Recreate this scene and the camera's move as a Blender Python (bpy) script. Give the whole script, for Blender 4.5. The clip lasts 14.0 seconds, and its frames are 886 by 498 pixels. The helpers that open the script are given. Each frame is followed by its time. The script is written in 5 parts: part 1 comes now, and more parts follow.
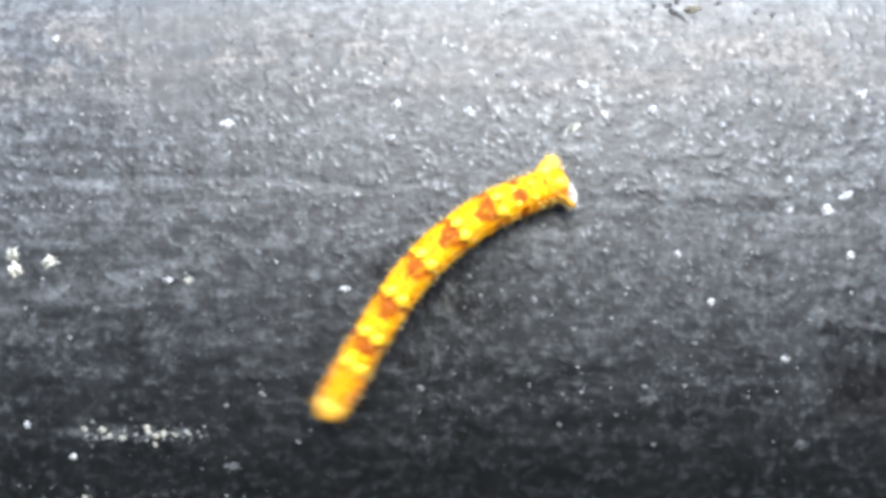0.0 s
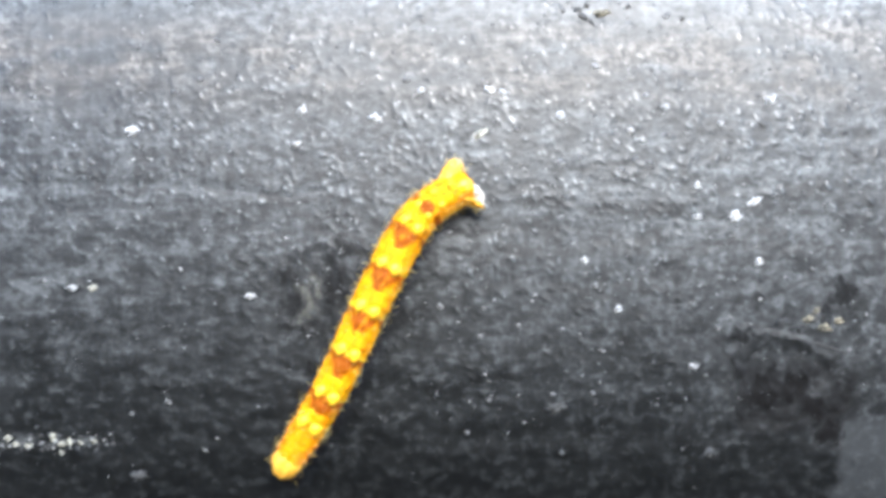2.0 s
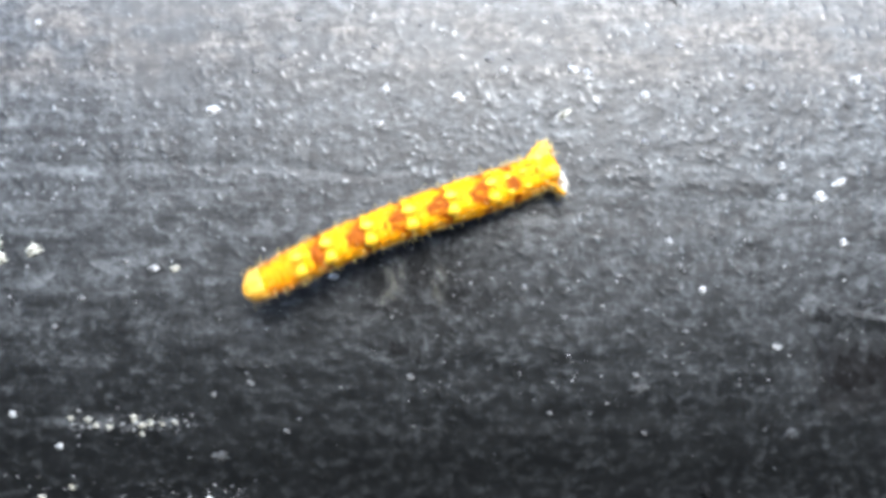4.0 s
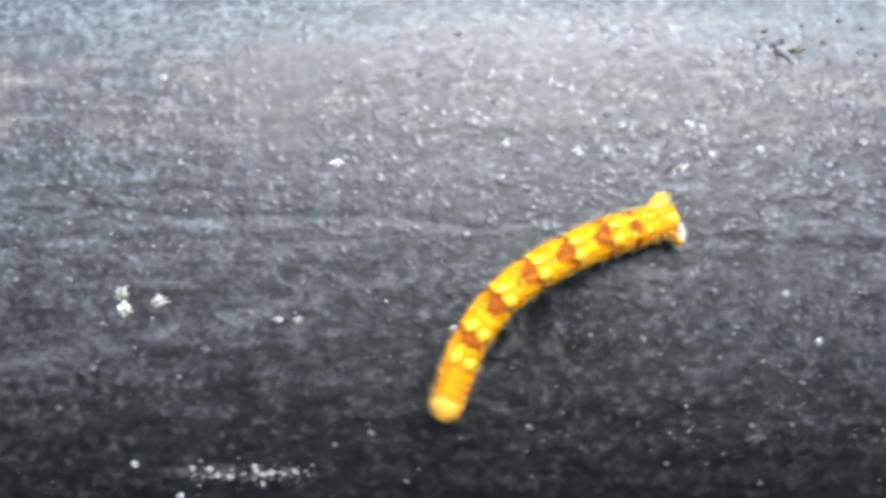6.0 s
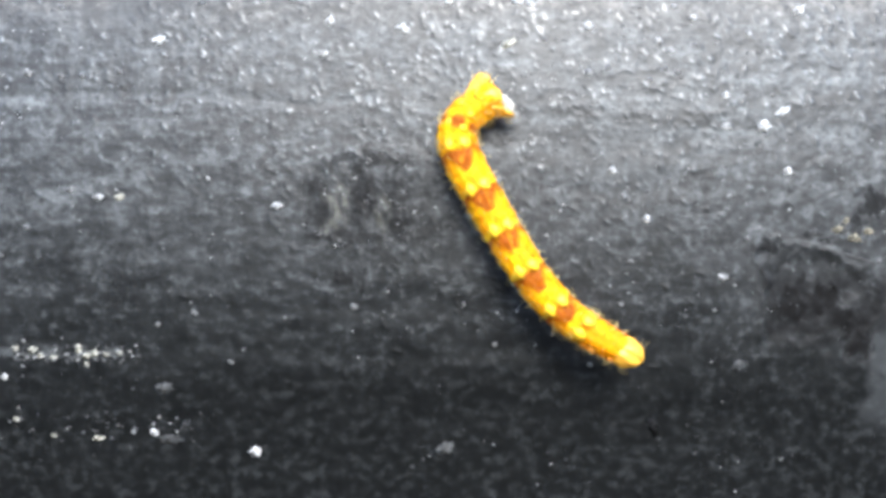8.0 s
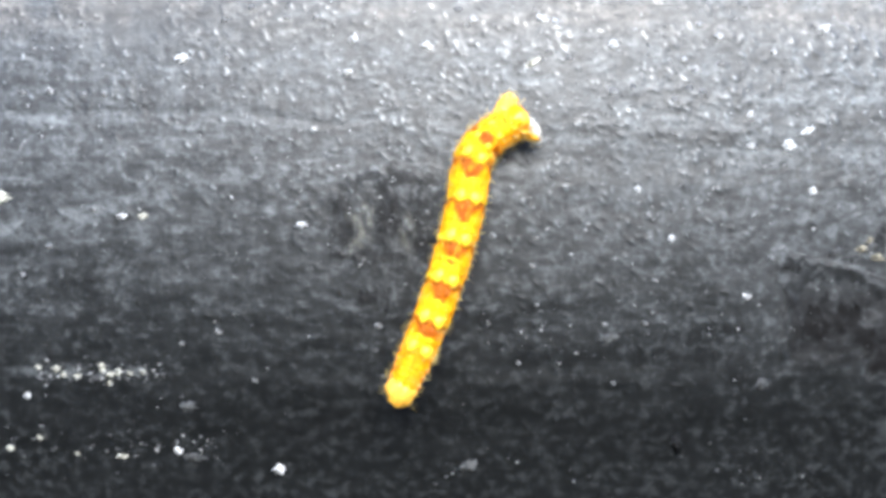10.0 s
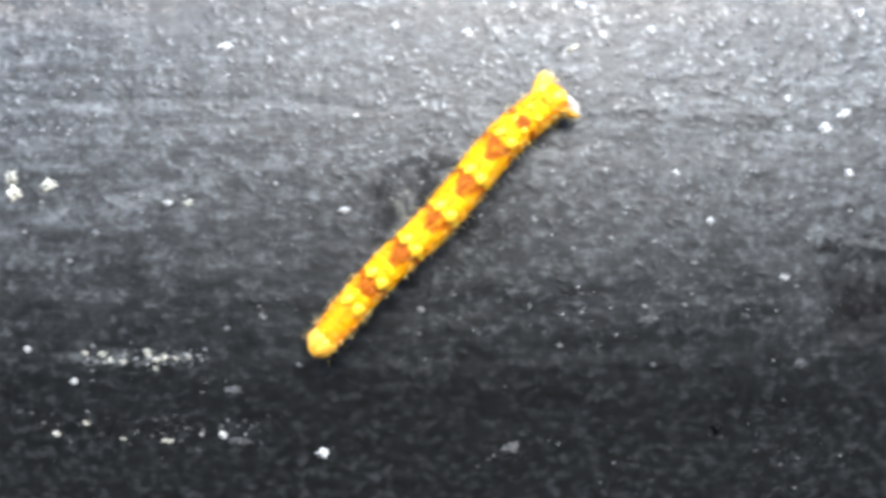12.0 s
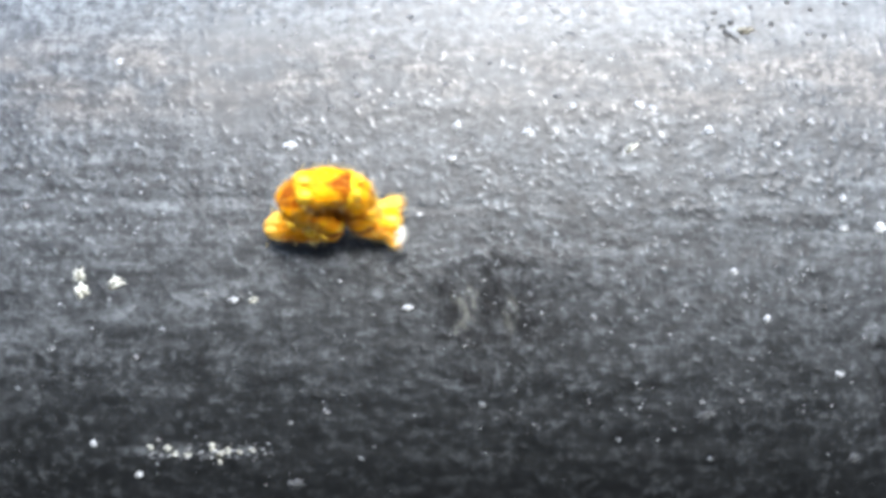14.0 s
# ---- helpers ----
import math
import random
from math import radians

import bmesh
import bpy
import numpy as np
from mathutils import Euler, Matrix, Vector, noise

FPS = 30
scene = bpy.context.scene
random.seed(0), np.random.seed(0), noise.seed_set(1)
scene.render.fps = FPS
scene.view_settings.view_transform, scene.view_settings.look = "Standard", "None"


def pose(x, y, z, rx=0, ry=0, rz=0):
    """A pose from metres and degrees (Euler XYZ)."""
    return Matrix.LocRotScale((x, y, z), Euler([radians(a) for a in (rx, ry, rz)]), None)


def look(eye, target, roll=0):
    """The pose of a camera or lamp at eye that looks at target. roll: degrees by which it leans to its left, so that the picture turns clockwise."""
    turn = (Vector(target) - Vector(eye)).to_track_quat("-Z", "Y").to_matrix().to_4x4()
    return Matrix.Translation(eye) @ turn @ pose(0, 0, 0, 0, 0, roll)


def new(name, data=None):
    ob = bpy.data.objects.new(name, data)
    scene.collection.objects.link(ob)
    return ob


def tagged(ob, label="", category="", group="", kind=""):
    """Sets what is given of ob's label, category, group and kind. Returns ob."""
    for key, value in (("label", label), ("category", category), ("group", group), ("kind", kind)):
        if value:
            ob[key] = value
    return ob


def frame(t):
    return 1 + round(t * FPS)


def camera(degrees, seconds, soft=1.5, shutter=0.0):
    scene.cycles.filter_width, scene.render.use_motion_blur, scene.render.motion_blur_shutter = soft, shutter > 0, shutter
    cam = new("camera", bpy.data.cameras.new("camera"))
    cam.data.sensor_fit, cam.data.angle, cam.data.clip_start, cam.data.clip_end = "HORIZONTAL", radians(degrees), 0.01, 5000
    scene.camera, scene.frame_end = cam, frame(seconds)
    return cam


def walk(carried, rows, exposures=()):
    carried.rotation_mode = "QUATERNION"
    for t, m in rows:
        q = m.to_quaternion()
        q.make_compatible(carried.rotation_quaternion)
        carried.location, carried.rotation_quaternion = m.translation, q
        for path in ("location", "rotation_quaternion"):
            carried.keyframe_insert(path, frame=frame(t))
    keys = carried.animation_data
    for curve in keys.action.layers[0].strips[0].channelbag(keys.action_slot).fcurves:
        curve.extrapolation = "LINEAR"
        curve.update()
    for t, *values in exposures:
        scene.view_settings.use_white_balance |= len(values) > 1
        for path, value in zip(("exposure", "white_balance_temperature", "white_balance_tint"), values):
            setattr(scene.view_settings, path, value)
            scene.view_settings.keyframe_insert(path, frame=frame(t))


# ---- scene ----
# ---- camera and its path ----
MM = 0.001
PIPE_R = 80.0          # outer radius of the pipe, mm
EYE_GAP = 64.335       # first eye to the pipe's wall, mm
DOWN = 20.0            # degrees by which the first eye looks down
PIPE_AXIS = Vector((0.0, 0.0, PIPE_R * MM))
NORMAL = Vector((0.0, -math.cos(radians(DOWN)), math.sin(radians(DOWN))))
UPWARD = Vector((0.0, math.sin(radians(DOWN)), math.cos(radians(DOWN))))
FIRST_EYE = PIPE_AXIS + NORMAL * (PIPE_R + EYE_GAP) * MM

cam = camera(50.0, 14.0, soft=4.1, shutter=0.6)
# seconds, mm right / up / back from the first eye, degrees about its own axes
EYE_ROWS = [
    (0.0, -0.00, 0.00, -0.00, 0.01, -0.02, -0.00),
    (0.1, 0.13, -0.29, -0.01, -0.04, -0.04, -0.01),
    (0.2, -0.49, -0.70, -0.03, -0.08, -0.06, -0.02),
    (0.3, -1.42, -1.71, -0.04, -0.12, -0.07, -0.02),
    (0.4, -1.89, -0.90, -0.06, -0.16, -0.09, -0.03),
    (0.5, -0.89, 0.08, -0.07, -0.20, -0.11, -0.03),
    (0.6, 1.05, 0.10, -0.03, -0.39, -0.03, -0.04),
    (0.7, 2.80, -0.45, 0.00, -0.57, 0.05, -0.05),
    (0.8, 3.94, -0.70, 0.04, -0.76, 0.13, -0.06),
    (0.9, 4.02, -0.19, 0.08, -0.95, 0.20, -0.07),
    (1.0, 3.75, -0.31, 0.12, -1.13, 0.28, -0.08),
    (1.1, 3.75, -0.87, 0.18, -1.16, 0.24, -0.09),
    (1.2, 3.85, -1.15, 0.24, -1.19, 0.19, -0.11),
    (1.3, 3.94, -1.12, 0.30, -1.21, 0.15, -0.13),
    (1.4, 4.04, -0.79, 0.36, -1.24, 0.10, -0.14),
    (1.5, 3.36, -0.29, 0.42, -1.27, 0.06, -0.16),
    (1.6, 3.10, -0.68, 0.25, -1.06, 0.07, -0.15),
    (1.7, 3.44, 0.31, 0.07, -0.85, 0.09, -0.14),
    (1.8, 4.37, 0.69, -0.10, -0.64, 0.11, -0.13),
    (1.9, 5.76, 0.92, -0.28, -0.44, 0.12, -0.12),
    (2.0, 6.54, 0.72, -0.45, -0.23, 0.14, -0.11),
    (2.1, 6.73, 1.34, -0.60, -0.39, 0.04, -0.08),
    (2.2, 6.77, 1.52, -0.75, -0.55, -0.06, -0.06),
    (2.3, 5.47, 1.70, -0.89, -0.71, -0.17, -0.03),
    (2.4, 4.32, 2.32, -1.04, -0.86, -0.27, -0.01),
    (2.5, 4.64, 2.30, -1.19, -1.02, -0.37, 0.02),
    (2.6, 4.19, 1.64, -1.24, -1.33, -0.41, 0.01),
    (2.7, 4.84, 0.43, -1.30, -1.63, -0.44, 0.01),
    (4.8, -1.87, 0.81, -0.51, 0.21, -0.18, -0.16),
    (4.9, -1.87, 1.91, -0.43, 0.48, -0.11, -0.16),
    (5.0, -1.74, 2.17, -0.36, 0.75, -0.05, -0.17),
    (5.1, -1.65, 2.39, -0.33, 0.72, -0.04, -0.17),
    (5.2, -2.56, 1.83, -0.29, 0.68, -0.03, -0.17),
    (5.3, -3.00, 2.47, -0.26, 0.65, -0.02, -0.17),
    (5.4, -3.90, 2.21, -0.23, 0.62, -0.02, -0.17),
    (5.5, -4.49, 1.53, -0.20, 0.58, -0.01, -0.17),
    (5.6, -5.24, 1.84, -0.13, 0.53, -0.11, -0.13),
    (5.7, -5.37, 2.49, -0.07, 0.48, -0.22, -0.09),
    (5.8, -5.66, 2.99, -0.01, 0.42, -0.33, -0.04),
    (5.9, -6.86, 2.28, 0.06, 0.37, -0.44, -0.00),
    (6.0, -8.04, 2.34, 0.12, 0.32, -0.55, 0.04),
    (6.1, -8.61, 1.77, 0.04, 0.27, -0.51, 0.05),
    (6.2, -8.55, 2.59, -0.05, 0.22, -0.48, 0.06),
    (6.3, -8.18, 2.80, -0.13, 0.16, -0.44, 0.06),
    (6.4, -7.66, 2.71, -0.21, 0.11, -0.41, 0.07),
    (6.5, -8.00, 2.52, -0.29, 0.06, -0.37, 0.08),
    (6.6, -7.90, 2.01, -0.31, 0.06, -0.37, 0.07),
    (6.7, -8.20, 2.00, -0.32, 0.07, -0.37, 0.07),
    (6.8, -8.04, 1.85, -0.33, 0.07, -0.37, 0.07),
    (6.9, -7.43, 0.64, -0.34, 0.07, -0.36, 0.07),
    (7.0, -5.88, -0.28, -0.36, 0.08, -0.36, 0.06),
    (7.1, -5.11, -0.97, -0.38, 0.18, -0.32, 0.04),
    (7.2, -3.40, -1.52, -0.41, 0.28, -0.27, 0.02),
    (7.3, -2.74, -0.88, -0.44, 0.39, -0.23, -0.01),
    (7.4, -1.64, -1.43, -0.46, 0.49, -0.18, -0.03),
    (7.5, 0.12, -2.09, -0.49, 0.59, -0.14, -0.05),
    (7.6, 1.36, -1.98, -0.53, 0.58, -0.06, -0.04),
    (7.7, 2.51, -3.62, -0.57, 0.58, 0.03, -0.04),
    (7.8, 3.35, -4.81, -0.61, 0.57, 0.11, -0.03),
    (7.9, 3.89, -5.55, -0.65, 0.56, 0.19, -0.02),
    (8.0, 4.83, -6.22, -0.69, 0.55, 0.28, -0.01),
    (8.1, 4.88, -6.27, -0.86, 1.51, 0.31, -0.20),
    (8.2, 6.73, -7.98, -1.04, 2.47, 0.34, -0.39),
    (10.3, 2.41, -3.31, -0.64, -0.63, -0.22, 0.03),
    (10.4, 2.76, -3.26, -0.59, -0.30, -0.17, -0.01),
    (10.5, 3.13, -3.63, -0.54, 0.03, -0.12, -0.05),
    (10.6, 2.43, -2.75, -0.51, 0.05, -0.19, -0.04),
    (10.7, 1.60, -1.57, -0.49, 0.06, -0.25, -0.04),
    (10.8, 1.68, -0.99, -0.46, 0.08, -0.31, -0.04),
    (10.9, 1.76, -1.76, -0.43, 0.10, -0.38, -0.03),
    (11.0, 3.02, -3.05, -0.40, 0.11, -0.44, -0.03),
    (11.1, 2.59, -3.44, -0.35, 0.12, -0.43, -0.08),
    (11.2, 1.39, -3.45, -0.31, 0.12, -0.41, -0.13),
    (11.3, 0.48, -3.61, -0.26, 0.13, -0.40, -0.18),
    (11.4, 0.48, -3.76, -0.21, 0.14, -0.39, -0.23),
    (11.5, 0.88, -4.18, -0.16, 0.14, -0.38, -0.29),
    (11.6, 0.80, -4.48, -0.12, 0.09, -0.35, -0.31),
    (11.7, 1.73, -4.13, -0.08, 0.05, -0.33, -0.34),
    (11.8, 1.44, -4.23, -0.04, 0.00, -0.31, -0.37),
    (11.9, 0.70, -4.93, 0.00, -0.05, -0.28, -0.39),
    (12.0, -0.26, -5.27, 0.04, -0.09, -0.26, -0.42),
    (12.1, -1.29, -5.13, 0.10, -0.13, -0.29, -0.41),
    (12.2, -1.49, -5.71, 0.16, -0.17, -0.32, -0.40),
    (12.3, -1.24, -6.74, 0.22, -0.21, -0.36, -0.39),
    (12.4, -1.74, -7.16, 0.28, -0.25, -0.39, -0.39),
    (12.5, -2.36, -7.46, 0.34, -0.29, -0.42, -0.38),
    (12.6, -3.17, -7.29, 0.43, -0.30, -0.43, -0.34),
    (12.7, -3.34, -7.31, 0.52, -0.30, -0.44, -0.29),
    (12.8, -2.29, -6.73, 0.61, -0.30, -0.45, -0.25),
    (12.9, -2.15, -6.90, 0.70, -0.31, -0.46, -0.21),
    (13.0, -0.71, -7.45, 0.80, -0.31, -0.47, -0.17),
    (13.2, -1.30, -4.04, 0.79, -0.14, -0.38, -0.22),
    (13.4, -2.11, -0.37, 0.79, 0.02, -0.28, -0.27),
    (13.5, -2.60, 1.72, 0.79, 0.10, -0.23, -0.30),
    (13.7, -3.57, 1.73, 0.87, 0.07, -0.35, -0.29),
    (13.8, -4.10, 1.75, 0.91, 0.05, -0.40, -0.29),
    (13.9, -4.33, 1.40, 0.96, 0.03, -0.46, -0.29),
    (14.0, -4.77, 1.32, 1.00, 0.01, -0.52, -0.29),
]
walk(cam, [(t, Matrix.Translation(FIRST_EYE) @ pose(0, 0, 0, 90 - DOWN) @ pose(x * MM, y * MM, z * MM, rx, ry, rz))
           for t, x, y, z, rx, ry, rz in EYE_ROWS],
     exposures=[(0.0, 2.41, 6270, 8), (2.5, 2.41, 6270, 8), (5.0, 2.34, 6150, 8), (5.5, 2.09, 6120, 8), (6.0, 2.05, 6130, 8), (6.5, 2.10, 6120, 8), (7.0, 2.23, 6250, 8), (7.5, 2.36, 6300, 8), (8.0, 2.44, 6350, 8), (10.5, 2.58, 6300, 8), (11.5, 2.47, 6310, 8), (12.0, 2.47, 6340, 8), (12.5, 2.57, 6300, 8), (13.0, 2.82, 6350, 8), (13.5, 2.75, 6240, 8), (14.0, 2.46, 6270, 8)])

# ---- world and sun ----
SUN_UP, SUN_SIDE = 48.0, -10.0
world = bpy.data.worlds.new("open_sky")
scene.world = world
world.use_nodes = True
wn = world.node_tree.nodes
sky = wn.new("ShaderNodeTexSky")
sky.sky_type, sky.sun_disc = "NISHITA", False
sky.sun_elevation, sky.sun_rotation = radians(SUN_UP), radians(180 + SUN_SIDE)
sky.dust_density, sky.air_density = 1.2, 1.0
world.node_tree.links.new(sky.outputs[0], wn["Background"].inputs[0])
wn["Background"].inputs[1].default_value = 0.15
sun_data = bpy.data.lights.new("sun", "SUN")
sun_data.energy, sun_data.angle, sun_data.color = 1.4, radians(34.0), (1.0, 0.985, 0.96)
sun = new("sun", sun_data)
to_sun = Vector((-math.sin(radians(SUN_SIDE)) * math.cos(radians(SUN_UP)),
                 -math.cos(radians(SUN_SIDE)) * math.cos(radians(SUN_UP)), math.sin(radians(SUN_UP))))
sun.matrix_world = look(to_sun * 20, (0, 0, 0))


# ---- small helpers ----
def on_pipe(u, v, h=0.0):
    """The place at u mm along the pipe, v mm round it (up) and h mm off its wall."""
    a = v / PIPE_R
    return PIPE_AXIS + Vector((u * MM, 0, 0)) + (UPWARD * math.sin(a) + NORMAL * math.cos(a)) * (PIPE_R + h) * MM


def pipe_turn(v):
    """Axes on the wall: x along the pipe, y round it, z off it."""
    a = v / PIPE_R
    z = UPWARD * math.sin(a) + NORMAL * math.cos(a)
    y = UPWARD * math.cos(a) - NORMAL * math.sin(a)
    return Matrix(((1, y.x, z.x), (0, y.y, z.y), (0, y.z, z.z)))


def seat(u, v, h=0.0, spin=0.0):
    return Matrix.Translation(on_pipe(u, v, h)) @ pipe_turn(v).to_4x4() @ pose(0, 0, 0, 0, 0, spin)


def part(name, bm, material, parent=None, label=""):
    me = bpy.data.meshes.new(name)
    bm.normal_update()
    bm.to_mesh(me)
    bm.free()
    me.materials.append(material)
    me.shade_smooth()
    ob = new(name, me)
    ob.parent = parent
    return tagged(ob, label) if label else ob


class Nodes:
    """A short way to write node trees."""

    def __init__(self, name):
        self.mat = bpy.data.materials.new(name)
        self.mat.use_nodes = True
        self.tree = self.mat.node_tree
        self.out = self.tree.nodes["Principled BSDF"]

    def add(self, kind, **inputs):
        n = self.tree.nodes.new(kind)
        for k, v in inputs.items():
            self.put(n.inputs[k.replace("_", " ")], v)
        return n

    def put(self, socket, v):
        if hasattr(v, "is_output"):
            self.tree.links.new(v, socket)
        else:
            socket.default_value = v

    def math(self, op, a, b=0.0, c=0.0, clamp=False):
        n = self.tree.nodes.new("ShaderNodeMath")
        n.operation, n.use_clamp = op, clamp
        for i, v in enumerate((a, b, c)):
            self.put(n.inputs[i], v)
        return n.outputs[0]

    def span(self, v, lo, hi, to_lo=0.0, to_hi=1.0):
        n = self.tree.nodes.new("ShaderNodeMapRange")
        n.interpolation_type = "SMOOTHSTEP"
        for i, x in enumerate((v, lo, hi, to_lo, to_hi)):
            self.put(n.inputs[i], x)
        return n.outputs[0]

    def noise(self, where, scale, detail=3.0, rough=0.55):
        n = self.add("ShaderNodeTexNoise", Vector=where, Scale=scale, Detail=detail, Roughness=rough)
        return n.outputs["Fac"]

    def scaled(self, where, x, y, z):
        n = self.tree.nodes.new("ShaderNodeVectorMath")
        n.operation = "MULTIPLY"
        self.put(n.inputs[0], where)
        n.inputs[1].default_value = (x, y, z)
        return n.outputs[0]

    def mix(self, fac, a, b):
        n = self.tree.nodes.new("ShaderNodeMix")
        n.data_type = "RGBA"
        self.put(n.inputs[0], fac)
        self.put(n.inputs[6], a)
        self.put(n.inputs[7], b)
        return n.outputs[2]

    def bump(self, height, strength, distance):
        n = self.add("ShaderNodeBump", Strength=strength, Distance=distance, Height=height)
        self.put(self.out.inputs["Normal"], n.outputs[0])

    def set(self, **inputs):
        for k, v in inputs.items():
            self.put(self.out.inputs[k.replace("_", " ")], v)
        return self.mat


# ---- materials ----
def black_plastic():
    """Weathered black pipe plastic: a dust film that also carries painted light, smudges, painted nib glints, faint
    runs and a dried stain.
    """
    n = Nodes("weathered_black_plastic")
    at = n.tree.nodes.new("ShaderNodeAttribute")
    at.attribute_name = "wall_mm"
    w = at.outputs["Vector"]
    xyz = n.add("ShaderNodeSeparateXYZ", Vector=w)
    u, v, grainy = xyz.outputs
    glinting = n.tree.nodes.new("ShaderNodeAttribute")
    glinting.attribute_name = "nib"
    tip = glinting.outputs["Fac"]
    streaks = n.noise(n.scaled(w, 0.05, 0.55, 0), 1.0, 4)
    blots = n.noise(n.scaled(w, 0.22, 0.4, 0), 1.0, 5, 0.6)
    fine = n.noise(n.scaled(w, 1.3, 1.5, 0), 1.0, 5, 0.7)
    drift = n.noise(n.scaled(w, 0.075, 0.8, 0), 1.0, 4, 0.6)
    runs = n.noise(n.scaled(w, 1.5, 0.16, 0), 1.0, 3, 0.6)
    clots = n.noise(n.scaled(w, 0.55, 0.8, 0), 1.0, 4, 0.6)
    film = n.span(n.math("ADD", n.math("ADD", n.math("MULTIPLY", blots, 0.38), n.math("MULTIPLY", drift, 0.20)), n.math("MULTIPLY", clots, 0.42)), 0.41, 0.60)
    # the mottling is rubbed away where the wall is smooth
    mottle = n.math("ADD", n.math("MULTIPLY", n.math("SUBTRACT", n.span(fine, 0.34, 0.68), 0.42), n.span(grainy, 0.1, 0.6)), 0.42)
    # painted light: the dust darkens downwards with the fall of brightness
    light_fall = n.span(v, -17.0, 7.0, 0.02, 1.0)
    # the extra pale film high up paints in the wall's bright top
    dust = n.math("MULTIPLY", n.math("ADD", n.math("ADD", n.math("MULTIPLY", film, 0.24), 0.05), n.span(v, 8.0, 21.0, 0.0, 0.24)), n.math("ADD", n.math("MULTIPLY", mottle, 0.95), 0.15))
    dust = n.math("MULTIPLY", n.math("MULTIPLY", dust, light_fall), n.span(runs, 0.3, 0.7, 0.75, 1.2))
    # soft grey smudges of an uneven size, painted dimmer low down as light falls
    fluff = n.math("MAXIMUM", n.span(n.noise(n.scaled(w, 0.9, 1.1, 0), 1.0, 5, 0.66), 0.52, 0.68), n.span(n.noise(n.scaled(w, 1.35, 1.5, 0), 1.0, 5, 0.66), 0.48, 0.66))
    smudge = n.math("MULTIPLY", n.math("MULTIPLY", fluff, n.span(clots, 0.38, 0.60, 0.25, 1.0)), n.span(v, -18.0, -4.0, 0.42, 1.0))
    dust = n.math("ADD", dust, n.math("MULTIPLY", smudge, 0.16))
    # dust lifted towards both ends and low down, painting in missing light
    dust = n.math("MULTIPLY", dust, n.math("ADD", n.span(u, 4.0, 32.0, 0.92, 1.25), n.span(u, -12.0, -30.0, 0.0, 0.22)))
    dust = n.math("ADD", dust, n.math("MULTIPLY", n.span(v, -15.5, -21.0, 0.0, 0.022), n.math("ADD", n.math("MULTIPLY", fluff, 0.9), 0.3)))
    # two dusty smears, a curved one and one along a ridge
    run = n.math("ADD", u, 29.2)
    curve = n.math("ADD", n.math("MULTIPLY", run, 0.19), n.math("MULTIPLY", n.math("MULTIPLY", run, run), 0.004))
    off = n.math("ABSOLUTE", n.math("SUBTRACT", n.math("ADD", v, 3.7), curve))
    smear = n.math("MULTIPLY", n.span(off, 1.5, 0.1), n.math("MULTIPLY", n.span(u, -10.0, -17.0), n.span(blots, 0.30, 0.6)))
    ridge = n.math("MULTIPLY", n.span(n.math("ABSOLUTE", n.math("ADD", v, 12.7)), 0.6, 0.1), n.math("MULTIPLY", n.span(u, -14.5, -19.0), n.span(u, -29.0, -25.0)))
    ridge = n.math("MULTIPLY", ridge, n.span(n.noise(n.scaled(w, 0.6, 0.3, 0), 1.0, 3), 0.38, 0.6, 0.1, 1.0))
    dust = n.math("MAXIMUM", dust, n.math("MULTIPLY", n.math("MAXIMUM", n.math("MULTIPLY", smear, 0.34), n.math("MULTIPLY", ridge, 0.25)), n.span(fine, 0.30, 0.62)))
    # a paler worn place past the gouge
    worn_place = n.math("MULTIPLY", n.span(n.math("ADD", u, n.math("MULTIPLY", blots, 3.0)), 34.4, 35.2), n.math("MULTIPLY", n.span(v, -10.5, -12.0), n.span(v, -19.0, -16.0)))
    dust = n.math("ADD", dust, n.math("MULTIPLY", worn_place, 0.09))
    # glints on the tips of the grain, painted on as pale colour
    dust = n.math("MAXIMUM", dust, n.math("MULTIPLY", tip, n.span(fine, 0.25, 0.6, 0.55, 1.0)))
    # the stain: three ragged dark runs joined at the top, with a buff crust between two of them
    jag = n.add("ShaderNodeTexNoise", Vector=n.scaled(w, 0.9, 0.55, 0), Scale=1.0, Detail=5.0, Roughness=0.68)
    jags = n.add("ShaderNodeSeparateXYZ", Vector=jag.outputs["Color"]).outputs
    su = n.math("ADD", u, n.math("MULTIPLY", n.math("SUBTRACT", jags[0], 0.5), 3.4))
    sv = n.math("ADD", v, n.math("MULTIPLY", n.math("SUBTRACT", jags[1], 0.5), 4.2))

    def patch(u0, v0, ru, rv, soft=0.5):
        du = n.math("DIVIDE", n.math("SUBTRACT", su, u0), ru)
        dv = n.math("DIVIDE", n.math("SUBTRACT", sv, v0), rv)
        r = n.math("ADD", n.math("POWER", n.math("ABSOLUTE", du), 2.5), n.math("POWER", n.math("ABSOLUTE", dv), 2.5))
        return n.span(r, 1.0 + soft, 1.0 - soft)

    # this wide soft patch is part stain, part painted shadow of the animal
    stain = n.math("MULTIPLY", patch(1.8, -2.8, 4.6, 3.2, 0.9), 0.5)
    for u0, v0, ru, rv, dark in ((-4.0, -2.6, 0.75, 2.6, 0.7), (-0.9, -1.2, 1.0, 2.2, 0.85), (1.5, -2.4, 0.9, 3.0, 0.8), (-1.2, 0.5, 2.6, 0.6, 0.7), (-1.2, -5.0, 2.8, 0.45, 0.6), (-1.6, -7.6, 1.1, 0.8, 0.6)):
        stain = n.math("MAXIMUM", stain, n.math("MULTIPLY", patch(u0, v0, ru, rv), dark))
